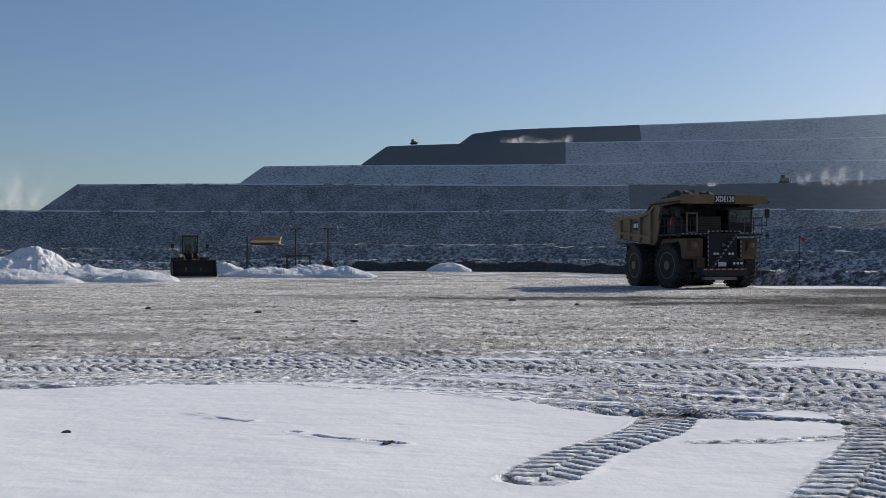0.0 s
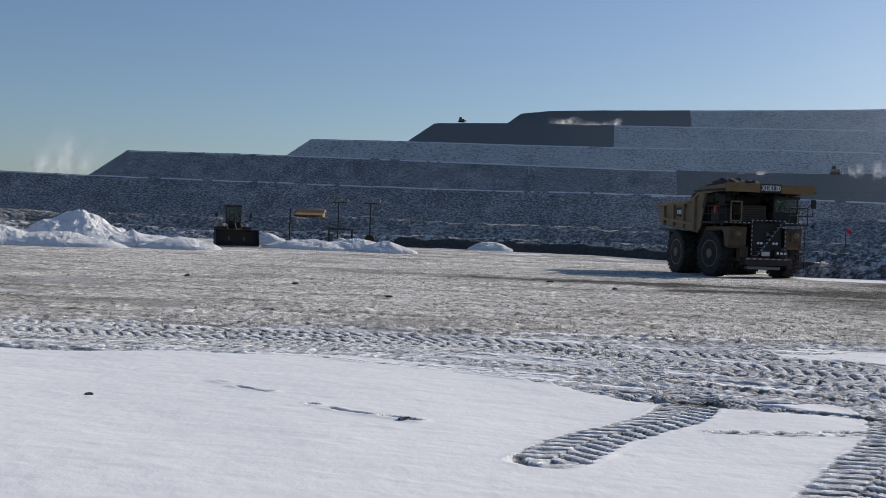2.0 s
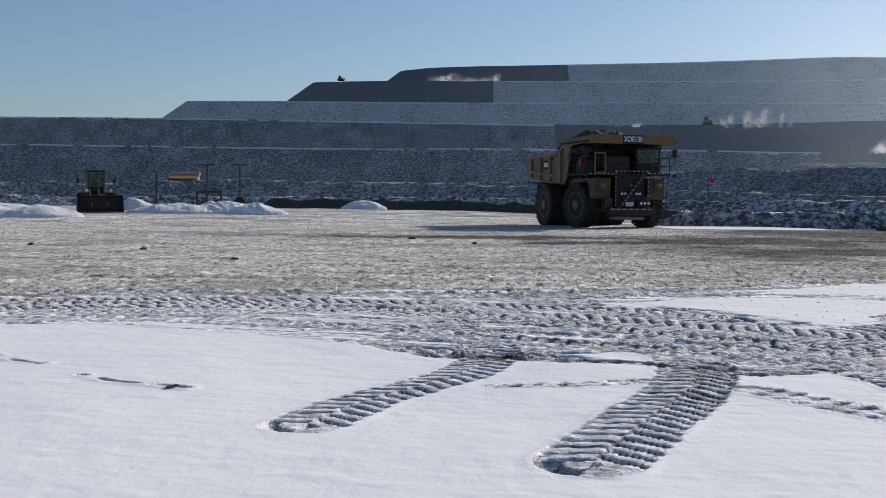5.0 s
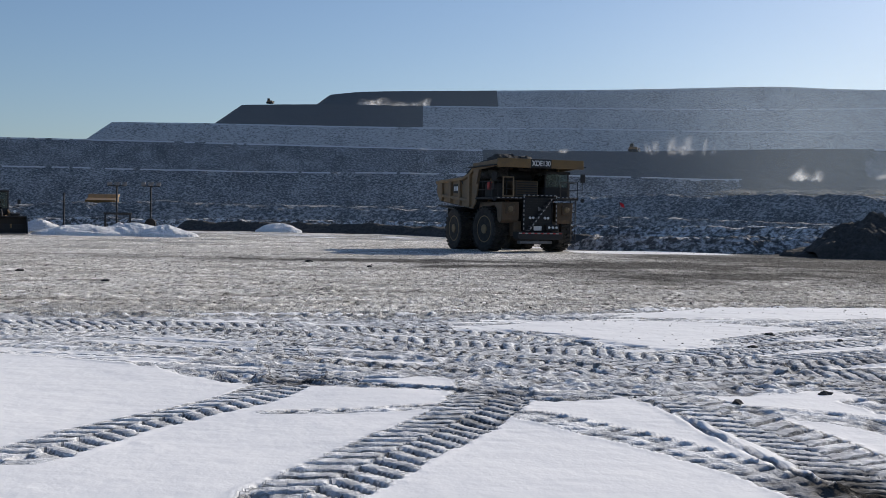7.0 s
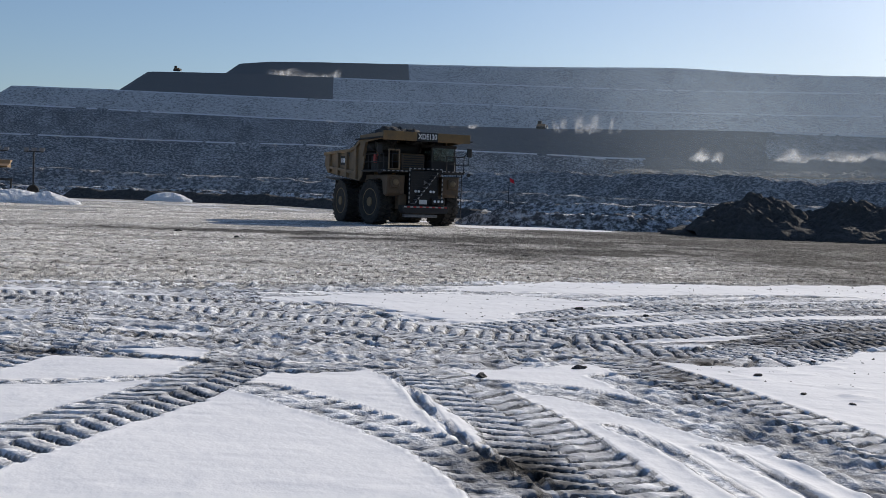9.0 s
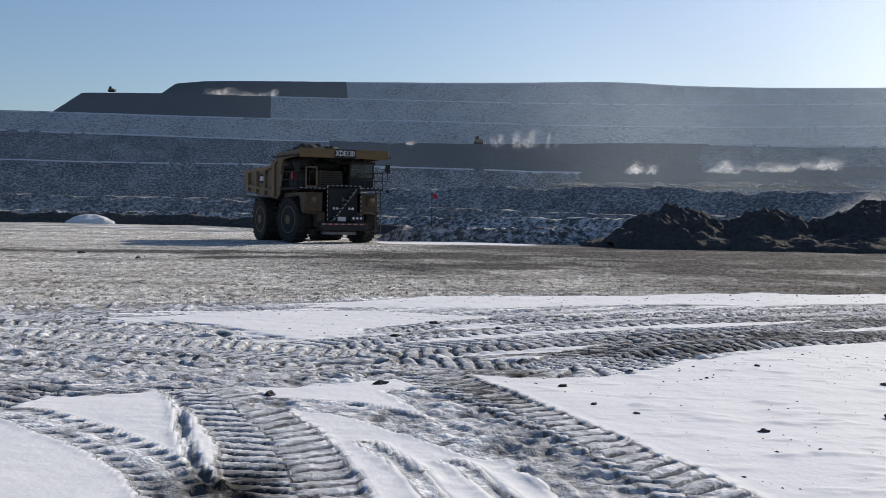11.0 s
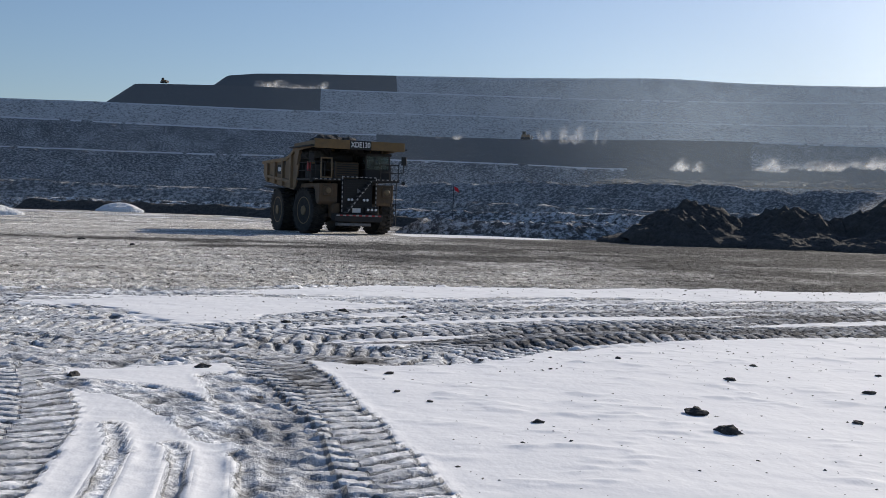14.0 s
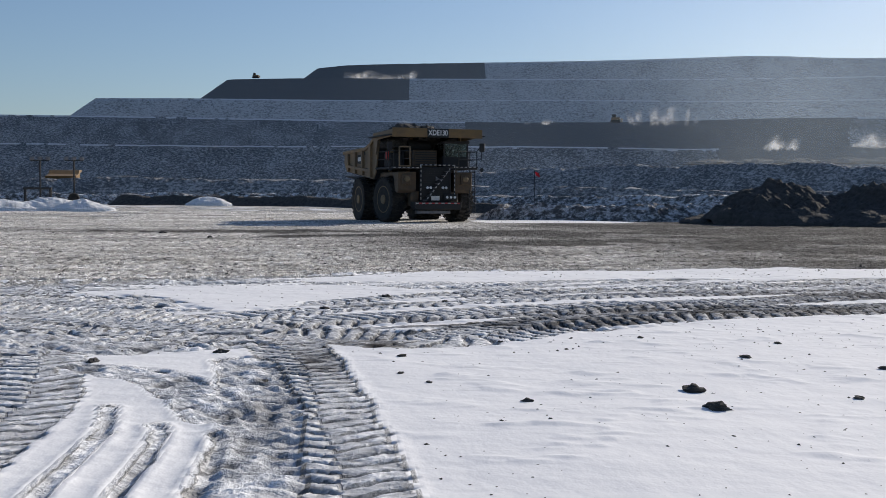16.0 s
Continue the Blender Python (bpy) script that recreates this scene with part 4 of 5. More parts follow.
    lathe(bm, [(0.34, -0.8), (0.38, -0.7), (0.38, 0.7), (0.34, 0.8)], 20, Matrix.Translation((-0.35, -2.6, 4.85)))
    part("air_filter", bm, M_DARK, t)
    bm = bmesh.new()
    box(bm, -2.55, -1.75, -3.4, -2.2, 3.46, 4.35, 0.05)
    part("hydraulic_tank", bm, M_DARK, t)
    cab = new("cab")
    cab.parent = t
    bm = bmesh.new()
    box(bm, 0.75, 2.45, -4.25, -2.3, 3.46, 4.15, 0.05)
    box(bm, 0.70, 2.50, -4.4, -2.25, 4.98, 5.15, 0.05)
    for x in (0.75, 2.35):
        for y in (-4.25, -2.4):
            box(bm, x, x + 0.10, y, y + 0.10, 4.1, 5.02, 0.01)
    box(bm, 0.78, 2.42, -2.38, -2.30, 4.1, 5.02)
    # dark steel on a beige cab: its shade is put into the colour
    part("cab_shell", bm, M_DARK, cab)
    for x0, x1, y0, y1 in ((0.86, 2.34, -4.23, -4.20), (0.77, 0.80, -4.14, -2.42), (2.40, 2.43, -4.14, -2.42)):
        bm = bmesh.new()
        box(bm, x0, x1, y0, y1, 4.16, 4.97)
        part("cab_window", bm, M_GLASS, cab, "dark blue-green tinted glass")
    bm = bmesh.new()
    box(bm, 1.35, 1.85, -3.2, -2.75, 3.6, 4.75, 0.08)
    part("cab_seat", bm, M_BLACK, cab)
    bm = bmesh.new()
    tube(bm, [(1.05, -4.26, 4.2), (1.5, -4.28, 4.9)], 0.02)
    part("wiper", bm, M_BLACK, cab)
    # rails: light and dark lengths
    rails = new("railing")
    rails.parent = t
    for p, q, r, n in (((-2.85, -4.9, 3.40), (-1.2, -4.9, 3.40), 0.035, 11), ((1.35, -4.86, 3.47), (2.85, -4.86, 3.47), 0.03, 10), ((-1.1, -4.95, 3.58), (1.2, -4.95, 3.58), 0.035, 15), ((-1.08, -5.0, 1.4), (-1.08, -5.0, 3.55), 0.035, 15), ((1.2, -5.0, 1.4), (1.2, -5.0, 3.55), 0.035, 15), ((-0.75, -5.25, 1.45), (0.85, -5.05, 3.35), 0.04, 17)):
        striped_bar(rails, p, q, r, n)
    for s in (-1, 1):
        bm = bmesh.new()
        inner = 1.55
        for x in (2.8, 2.2, inner):
            tube(bm, [(s * x, -4.8, 3.4), (s * x, -4.8, 4.45)], 0.028, 6)
        for z in (3.95, 4.45):
            tube(bm, [(s * inner, -4.8, z), (s * 2.8, -4.8, z), (s * 2.8, -1.5, z)], 0.028, 6)
        for y in (-3.6, -2.4, -1.5):
            tube(bm, [(s * 2.8, y, 3.4), (s * 2.8, y, 4.45)], 0.028, 6)
        part("deck_rail", bm, M_DARK, rails)
    bm = bmesh.new()
    tube(bm, [(-2.45, -4.82, 3.5), (-2.45, -4.82, 4.7), (-1.75, -4.82, 4.7), (-1.75, -4.82, 3.5), (-2.45, -4.82, 3.5)], 0.05, 6)
    part("gate_frame", bm, M_TAN, rails)
    # the slanting stair in front of the grille
    stair = new("stair")
    stair.parent = t
    bm = bmesh.new()
    for dy in (-5.15, -4.98):
        tube(bm, [(-0.95, dy, 1.25), (0.75, dy + 0.05, 3.3)], 0.035, 6)
    part("stringer", bm, M_DARK, stair)
    for k in range(8):
        f = (k + 0.5) / 8
        bm = bmesh.new()
        x, z = -0.95 + 1.7 * f, 1.25 + 2.05 * f
        box(bm, x - 0.12, x + 0.12, -5.2, -4.94, z - 0.02, z + 0.02)
        part("tread", bm, M_GALV, stair)
    bm = bmesh.new()
    tube(bm, [(2.72, -4.7, 0.6), (2.72, -4.7, 3.4)], 0.03, 6)
    tube(bm, [(2.36, -4.7, 0.6), (2.36, -4.7, 3.4)], 0.03, 6)
    for k in range(9):
        tube(bm, [(2.36, -4.7, 0.75 + 0.3 * k), (2.72, -4.7, 0.75 + 0.3 * k)], 0.022, 6)
    part("ladder", bm, M_DARK, t)
    # mirrors
    for s in (-1, 1):
        mir = new("mirror")
        mir.parent = t
        bm = bmesh.new()
        tube(bm, [(s * 2.8, -4.75, 3.95), (s * 3.12, -4.85, 3.95), (s * 3.12, -4.85, 4.85), (s * 2.8, -4.75, 4.45)], 0.025, 6)
        part("mirror_arm", bm, M_DARK, mir)
        bm = bmesh.new()
        box(bm, s * 3.12 - 0.17, s * 3.12 + 0.17, -4.95, -4.85, 4.45, 5.0, 0.03)
        part("mirror_head", bm, M_BLACK, mir)
        bm = bmesh.new()
        lathe(bm, [(0.10, -0.06), (0.13, 0.06)], 10, Matrix.Translation((s * 3.1, -4.88, 3.3)) @ Matrix.Rotation(radians(-90), 4, "Z"))
        part("work_light", bm, M_BLACK, mir)
    # dump body
    body = new("dump_body")
    body.parent = t
    side = [(-1.35, 3.05), (-0.9, 2.75), (4.9, 3.35), (5.45, 3.9), (5.35, 4.6), (3.4, 4.66), (0.6, 4.72), (-0.5, 4.95), (-1.6, 5.50), (-2.2, 5.50)]
    for s in (-1, 1):
        bm = bmesh.new()
        prism(bm, side, s * 2.80 - 0.05, s * 2.80 + 0.05, "x", 0.015)
        part("body_side", bm, M_TAN, body)
        bm = bmesh.new()
        prism(bm, [(-1.7, 5.42), (-0.5, 4.85), (0.6, 4.62), (3.4, 4.56), (5.35, 4.5), (5.35, 4.72), (3.4, 4.78), (0.6, 4.84), (-0.4, 5.06), (-1.6, 5.64)], s * 2.88 - 0.11, s * 2.88 + 0.11, "x", 0.03)
        part("top_rail", bm, M_YELLOW, body)
        for y0, y1, lo, hi in ((-0.75, -0.45, 2.85, 4.95), (0.9, 1.15, 3.0, 4.65), (2.5, 2.75, 3.15, 4.6), (4.1, 4.35, 3.3, 4.55)):
            bm = bmesh.new()
            prism(bm, [(y0, lo), (y1, lo), (y1, hi), (y0, hi)], s * 2.93 - 0.1, s * 2.93 + 0.1, "x", 0.02)
            part("rib", bm, M_TAN, body)
        bm = bmesh.new()
        prism(bm, [(-0.7, 3.15), (4.6, 3.62), (4.6, 3.8), (-0.7, 3.36)], s * 2.92 - 0.09, s * 2.92 + 0.09, "x", 0.02)
        part("rib", bm, M_TAN, body)
        bm = bmesh.new()
        prism(bm, [(1.35, 3.75), (2.3, 3.83), (2.3, 4.4), (1.35, 4.4)], s * 2.87 - 0.02, s * 2.87 + 0.02, "x")
        part("side_panel", bm, M_BLACK, body, "black square plate")
        bm = bmesh.new()
        for k in range(3):
            prism(bm, [(1.5 + 0.24 * k, 3.95), (1.66 + 0.24 * k, 3.97), (1.66 + 0.24 * k, 4.25), (1.5 + 0.24 * k, 4.25)], s * 2.895 - 0.01, s * 2.895 + 0.01, "x")
        part("side_mark", bm, M_WHITE, body, "plain white bars")
        bm = bmesh.new()
        prism(bm, [(2.2, 2.7), (5.2, 2.95), (5.2, 3.05), (2.2, 2.8)], s * 2.3 - 0.55, s * 2.3 + 0.55, "x", 0.02)
        part("mudguard", bm, M_BLACK, body)
    bm = bmesh.new()
    prism(bm, [(-1.35, 3.0), (-0.9, 2.70), (4.9, 3.3), (5.45, 3.85), (5.3, 3.95), (4.8, 3.5), (-0.8, 2.9), (-1.2, 3.1), (-1.75, 5.48), (-1.9, 5.48)], -2.78, 2.78, "x")
    part("body_floor", bm, M_DARK, body, "worn dark steel floor and front wall")
    for x in (-1.9, -0.65, 0.65, 1.9):
        bm = bmesh.new()
        prism(bm, [(-1.42, 3.1), (-1.95, 5.4), (-2.12, 5.4), (-1.58, 3.1)], x - 0.12, x + 0.12, "x", 0.02)
        part("rib", bm, M_TAN, body)
    canopy = new("canopy")
    canopy.parent = t
    canopy.matrix_basis = pose(0, 0, -0.33)
    bm = bmesh.new()
    prism(bm, [(-1.6, 5.80), (-1.6, 5.95), (-5.05, 6.02), (-5.05, 5.90)], -2.95, 2.95, "x", 0.02)
    part("canopy_plate", bm, M_BROWN, canopy)
    for s in (-1, 1):
        bm = bmesh.new()
        prism(bm, [(-5.0, 5.70), (-5.0, 6.10), (-1.2, 6.0), (-1.2, 5.65), (-1.75, 4.6), (-2.2, 5.55)], s * 2.93 - 0.05, s * 2.93 + 0.05, "x", 0.015)
        part("canopy_side", bm, M_TAN, canopy)
        bm = bmesh.new()
        prism(bm, [(-5.1, 5.72), (-5.1, 5.80), (-1.0, 5.78), (-1.0, 5.70)], s * 3.08 - 0.16, s * 3.08 + 0.16, "x", 0.01)
        part("rock_shelf", bm, M_DARK, canopy)
    for x in (-1.4, 0, 1.4):
        bm = bmesh.new()
        prism(bm, [(-4.9, 5.72), (-4.9, 5.9), (-1.9, 5.82), (-1.75, 5.3), (-2.4, 5.62)], x - 0.06, x + 0.06, "x")
        part("gusset", bm, M_DARK, canopy)
    for x0, x1, mat in ((-3.02, -0.72, M_YELLOW), (0.72, 3.02, M_YELLOW), (-0.72, 0.72, M_BLACK)):
        bm = bmesh.new()
        box(bm, x0, x1, -5.18, -5.05, 5.62, 6.18, 0.015)
        part("lip_panel", bm, mat, canopy)
    curve = bpy.data.curves.new("model_number", "FONT")
    curve.body, curve.align_x, curve.align_y, curve.size, curve.extrude, curve.offset = "XDE130", "CENTER", "CENTER", 0.47, 0.004, 0.012
    text = new("model_number", curve)
    dg = bpy.context.evaluated_depsgraph_get()
    me = bpy.data.meshes.new_from_object(text.evaluated_get(dg))
    bpy.data.objects.remove(text)
    me.materials.clear()
    me.materials.append(M_WHITE)
    letters = new("model_number", me)
    letters.parent = canopy
    letters.matrix_basis = pose(0, -5.186, 5.9, 90, 0, 0) @ Matrix.Diagonal((0.80, 1, 1, 1))
    letters["label"] = "white painted model number"
    # red warning box by the cabinet
    bm = bmesh.new()
    box(bm, -2.72, -2.50, -3.2, -2.95, 3.9, 4.5, 0.03)
    part("extinguisher", bm, M_RED, t, "red fire extinguisher")
    for x in (-1.7, 1.7):
        bm = bmesh.new()
        box(bm, x - 0.6, x + 0.6, 4.6, 4.72, 1.6, 2.9, 0.02)
        part("mud_flap", bm, M_RUBBER, t)
    return t


TRUCK = pose(12.75, 77.8, 0.0, 0, 0, 17)
truck_z = float(base_height(np.array([12.75]), np.array([77.8]))[0]) - 0.02
TRUCK.translation.z = truck_z
mining_truck(TRUCK)
# its load
bm = bmesh.new()
rs = random.Random(5)
for k in range(70):
    x, y = rs.uniform(-2.2, 2.2), rs.uniform(-2.4, 4.0)
    top = 6.75 - 0.42 * abs(x + 0.4) ** 1.3 - 0.28 * abs(y + 0.9) ** 1.3
    lump(bm, (x, y, max(top - 0.75, 4.0)), (rs.uniform(0.4, 0.85), rs.uniform(0.4, 0.85), rs.uniform(0.45, 0.8)), k, 2, 0.5, 1.6)
load = tagged(mesh_object("soil_load", bm, M_SOIL), "heaped dark soil in the truck's tub", "soil load", kind="stuff")
load.matrix_basis = TRUCK


# ---- wheel loader ----
def wheel_loader(m):
    t = thing("wheel_loader", m, "dark wheel loader with its wide bucket down on the snow", "wheel loader")
    for x, y, out in ((-1.0, -1.55, -1), (1.0, -1.55, 1), (-1.0, 1.55, -1), (1.0, 1.55, 1)):
        wheel(t, "wheel", x, y, 0.78, 0.58, out, 0, 20)
    bm = bmesh.new()
    box(bm, -0.6, 0.6, 0.2, 3.3, 0.8, 2.1, 0.12)
    box(bm, -0.75, 0.75, 2.9, 3.5, 0.7, 1.9, 0.10)
    part("engine_body", bm, M_YELLOW, t)
    bm = bmesh.new()
    box(bm, -0.5, 0.5, -2.3, 0.3, 0.6, 1.35, 0.06)
    part("front_frame", bm, M_DARK, t)
    cab = new("cab")
    cab.parent = t
    bm = bmesh.new()
    box(bm, -0.66, 0.66, -0.5, 1.0, 1.5, 2.05, 0.04)
    box(bm, -0.72, 0.72, -0.6, 1.1, 3.32, 3.48, 0.05)
    for x in (-0.66, 0.58):
        for y in (-0.5, 0.9):
            box(bm, x, x + 0.10, y, y + 0.10, 2.0, 3.35, 0.01)
    part("cab_shell", bm, M_DARK, cab)
    for x0, x1, y0, y1 in ((-0.57, 0.57, -0.47, -0.45), (-0.65, -0.63, -0.39, 0.89), (0.63, 0.65, -0.39, 0.89), (-0.57, 0.57, 0.95, 0.97)):
        bm = bmesh.new()
        box(bm, x0, x1, y0, y1, 2.06, 3.31)
        part("cab_window", bm, M_GLASS, cab)
    bm = bmesh.new()
    box(bm, -0.3, 0.3, 0.2, 0.65, 1.9, 2.8, 0.08)
    part("cab_seat", bm, M_BLACK, cab)
    for s in (-1, 1):
        bm = bmesh.new()
        prism(bm, [(0.2, 1.75), (0.2, 2.05), (-1.4, 1.75), (-2.7, 0.75), (-2.7, 0.45), (-1.5, 1.35)], s * 0.62 - 0.07, s * 0.62 + 0.07, "x", 0.02)
        part("lift_arm", bm, M_YELLOW, t)
        bm = bmesh.new()
        tube(bm, [(s * 1.05, -0.4, 2.1), (s * 1.45, -0.6, 2.2), (s * 1.45, -0.6, 2.4)], 0.025, 6)
        box(bm, s * 1.45 - 0.12, s * 1.45 + 0.12, -0.65, -0.58, 2.4, 2.75, 0.02)
        part("mirror", bm, M_BLACK, t)
        bm = bmesh.new()
        prism(bm, [(-2.35, 1.45), (-2.35, 1.62), (-0.85, 1.72), (-0.75, 1.45), (-1.0, 1.62)], s * 1.0 - 0.32, s * 1.0 + 0.32, "x", 0.02)
        part("mudguard", bm, M_DARK, t)
        bm = bmesh.new()
        lathe(bm, [(0.09, -0.05), (0.12, 0.06)], 10, Matrix.Translation((s * 0.95, -2.2, 1.78)) @ Matrix.Rotation(radians(-90), 4, "Z"))
        part("headlight", bm, M_LENS, t)
    bucket = new("bucket")
    bucket.parent = t
    bm = bmesh.new()
    prism(bm, [(-3.75, 0.06), (-2.85, 0.02), (-2.6, 0.25), (-2.55, 0.8), (-2.75, 1.25), (-3.05, 1.42), (-3.1, 1.36), (-2.83, 1.2), (-2.65, 0.8), (-2.7, 0.3), (-2.9, 0.1), (-3.75, 0.1)], -1.75, 1.75, "x")
    part("bucket_shell", bm, M_DARK, bucket)
    for s in (-1, 1):
        bm = bmesh.new()
        prism(bm, [(-3.75, 0.04), (-2.85, 0.0), (-2.58, 0.25), (-2.53, 0.8), (-2.75, 1.27), (-3.1, 1.42)], s * 1.75 - 0.03, s * 1.75 + 0.03, "x")
        part("bucket_side", bm, M_DARK, bucket)
    bm = bmesh.new()
    box(bm, -1.75, 1.75, -3.85, -3.6, 0.02, 0.08, 0.01)
    part("cutting_edge", bm, M_GALV, bucket)
    bm = bmesh.new()
    tube(bm, [(0, 0.0, 1.7), (0, -1.6, 1.9), (0, -2.6, 1.15)], 0.08, 8)
    part("tilt_link", bm, M_DARK, t)
    bm = bmesh.new()
    tube(bm, [(0.45, 1.8, 2.1), (0.45, 1.8, 2.75)], 0.06, 8)
    part("exhaust", bm, M_DARK, t)
    return t


def on_ground(az, d):
    x, y = polar(az, d)
    return x, y, float(base_height(np.array([x]), np.array([y]))[0])


def from_start(az, d):
    """A place by its bearing from the start of the walk."""
    x, y = -0.78 + d * math.sin(radians(az)), -0.13 + d * math.cos(radians(az))
    return x, y, float(base_height(np.array([x]), np.array([y]))[0])


x, y, z = from_start(-14.5, 100)
wheel_loader(pose(x, y, z - 0.02, 0, 0, 22))


# ---- lamp posts, frame, flag ----
def lamp_post(m, tall, heads):
    t = thing("lamp_post", m, "thin grey steel post" + (" with floodlights on a crossbar" if heads else " standing in the snow"), "lamp post", "posts along the road")
    bm = bmesh.new()
    tube(bm, [(0, 0, -0.3), (0, 0, tall)], 0.07, 8)
    part("pole", bm, M_DARK, t)
    if heads:
        bm = bmesh.new()
        tube(bm, [(-0.75, 0, tall - 0.15), (0.75, 0, tall - 0.15)], 0.05, 6)
        part("crossbar", bm, M_DARK, t)
        for x in (-0.65, 0, 0.65):
            bm = bmesh.new()
            box(bm, x - 0.2, x + 0.2, -0.18, 0.1, tall - 0.12, tall + 0.2, 0.04)
            part("floodlight", bm, M_GALV, t)
    return t


for az, d, tall, heads in ((-11.72, 104, 3.3, False), (-9.36, 106, 4.2, True), (-7.78, 105, 4.2, True)):
    x, y, z = from_start(az, d)
    lamp_post(pose(x, y, z, 0, 0, 15), tall, heads)
# tyre hung on the second post
x, y, z = from_start(-7.78, 104.7)
t = thing("hanging_tyre", pose(x, y, z + 0.75, 0, 0, 90), "old black tyre hung on the post", "tyre")
bm = bmesh.new()
lathe(bm, [(0.25, -0.1), (0.45, -0.12), (0.5, 0), (0.45, 0.12), (0.25, 0.1)], 20)
part("tyre", bm, M_RUBBER, t)
# open steel frame
x, y, z = from_start(-9.23, 101)
t = thing("steel_frame", pose(x, y, z, 0, 0, 10), "low open frame of dark steel posts and beam", "frame")
for dx in (-1.0, 1.0):
    for dy in (-0.4, 0.4):
        bm = bmesh.new()
        box(bm, dx - 0.07, dx + 0.07, dy - 0.07, dy + 0.07, -0.2, 1.6, 0.01)
        part("post", bm, M_DARK, t)
bm = bmesh.new()
box(bm, -1.12, 1.12, -0.5, 0.5, 1.6, 1.78, 0.02)
part("top_beam", bm, M_DARK, t)
x, y, z = from_start(-9.2, 103)
soil_heap("snow_mound", x, y, 1.3, 1.0, 0.9, 690, "ploughed heap of lumpy white snow", M_SNOWPILE, "ploughed snow piles", "snow pile", 0.12, 0.2)
# red flag
z = float(base_height(np.array([22.9]), np.array([87.7]))[0])
t = thing("flag", pose(22.86, 87.7, z, 0, 0, -10), "small red flag on a thin pole", "flag")
bm = bmesh.new()
tube(bm, [(0, 0, -0.3), (0, 0, 3.4)], 0.03, 6)
part("pole", bm, M_DARK, t)
bm = bmesh.new()
g = [[bm.verts.new((0.03 + 0.065 * i + 0.02 * j, 0.04 * math.sin(i * 1.3 + j * 0.6), 3.36 - 0.08 * j - 0.03 * i)) for i in range(6)] for j in range(5)]
for j in range(4):
    for i in range(5):
        bm.faces.new((g[j][i], g[j][i + 1], g[j + 1][i + 1], g[j + 1][i]))
bmesh.ops.solidify(bm, geom=list(bm.faces), thickness=0.012)
part("cloth", bm, M_REDCLOTH, t)


# ---- far machines ----
def far_truck(m):
    """A second haul truck on the road behind the bank: only its tub shows."""
    t = thing("distant_truck", m, "yellow dump truck far off behind the road bank", "dump truck")
    bm = bmesh.new()
    prism(bm, [(-2.9, 2.6), (2.6, 3.2), (3.1, 3.9), (-0.6, 4.3), (-1.6, 4.9), (-4.6, 5.0), (-4.6, 4.7), (-2.2, 4.4)], -2.3, 2.3, "x", 0.03)
    part("dump_body", bm, M_YELLOW, t)
    bm = bmesh.new()
    box(bm, -2.0, 2.0, -4.3, 2.8, 1.0, 2.6, 0.1)
    part("frame", bm, M_DARK, t)
    bm = bmesh.new()
    box(bm, 0.2, 1.9, -4.2, -2.6, 2.6, 4.3, 0.1)
    part("cab", bm, M_DARK, t)
    for x, y in ((-1.8, -2.4), (1.8, -2.4), (-1.8, 1.6), (1.8, 1.6)):
        wheel(t, "wheel", x, y, 1.0, 0.9, 1 if x > 0 else -1, 0, 12)
    return t


x, y = -0.5 + 218 * math.sin(radians(-10.9)), 218 * math.cos(radians(-10.9))
far_truck(pose(x, y, 0.7, 0, 0, 186) @ Matrix.Diagonal((1.15, 1.15, 1.15, 1)))


def bulldozer(m, label):
    t = thing("bulldozer", m, label, "bulldozer", "machines on the terraces")
    for s in (-1, 1):
        bm = bmesh.new()
        prism(bm, [(-2.2, 0.2), (-1.9, 0.0), (1.9, 0.0), (2.2, 0.3), (1.9, 1.0), (-1.9, 1.0)], s * 1.2 - 0.3, s * 1.2 + 0.3, "x", 0.05)
        part("crawler", bm, M_DARK, t)
    bm = bmesh.new()
    box(bm, -0.9, 0.9, -2.0, 1.8, 0.8, 2.2, 0.1)
    part("body", bm, M_TAN, t)
    bm = bmesh.new()
    box(bm, -0.8, 0.8, -0.2, 1.4, 2.2, 3.6, 0.1)
    part("cab", bm, M_DARK, t)
    bm = bmesh.new()
    prism(bm, [(-3.0, 0.1), (-2.8, 0.1), (-2.65, 0.9), (-2.8, 1.7), (-3.0, 1.7), (-2.85, 0.9)], -2.0, 2.0, "x")
    part("blade", bm, M_DARK, t)
    return t


for az, d, el, yaw in ((-3.55, 815, 5.74, 80), (14.4, 528, 3.64, 70)):
    x, y = polar(az, d)
    bulldozer(pose(x, y, 1.75 + d * math.tan(radians(el)) + 0.2, 0, 0, yaw), "tracked machine on the crest of the terrace")


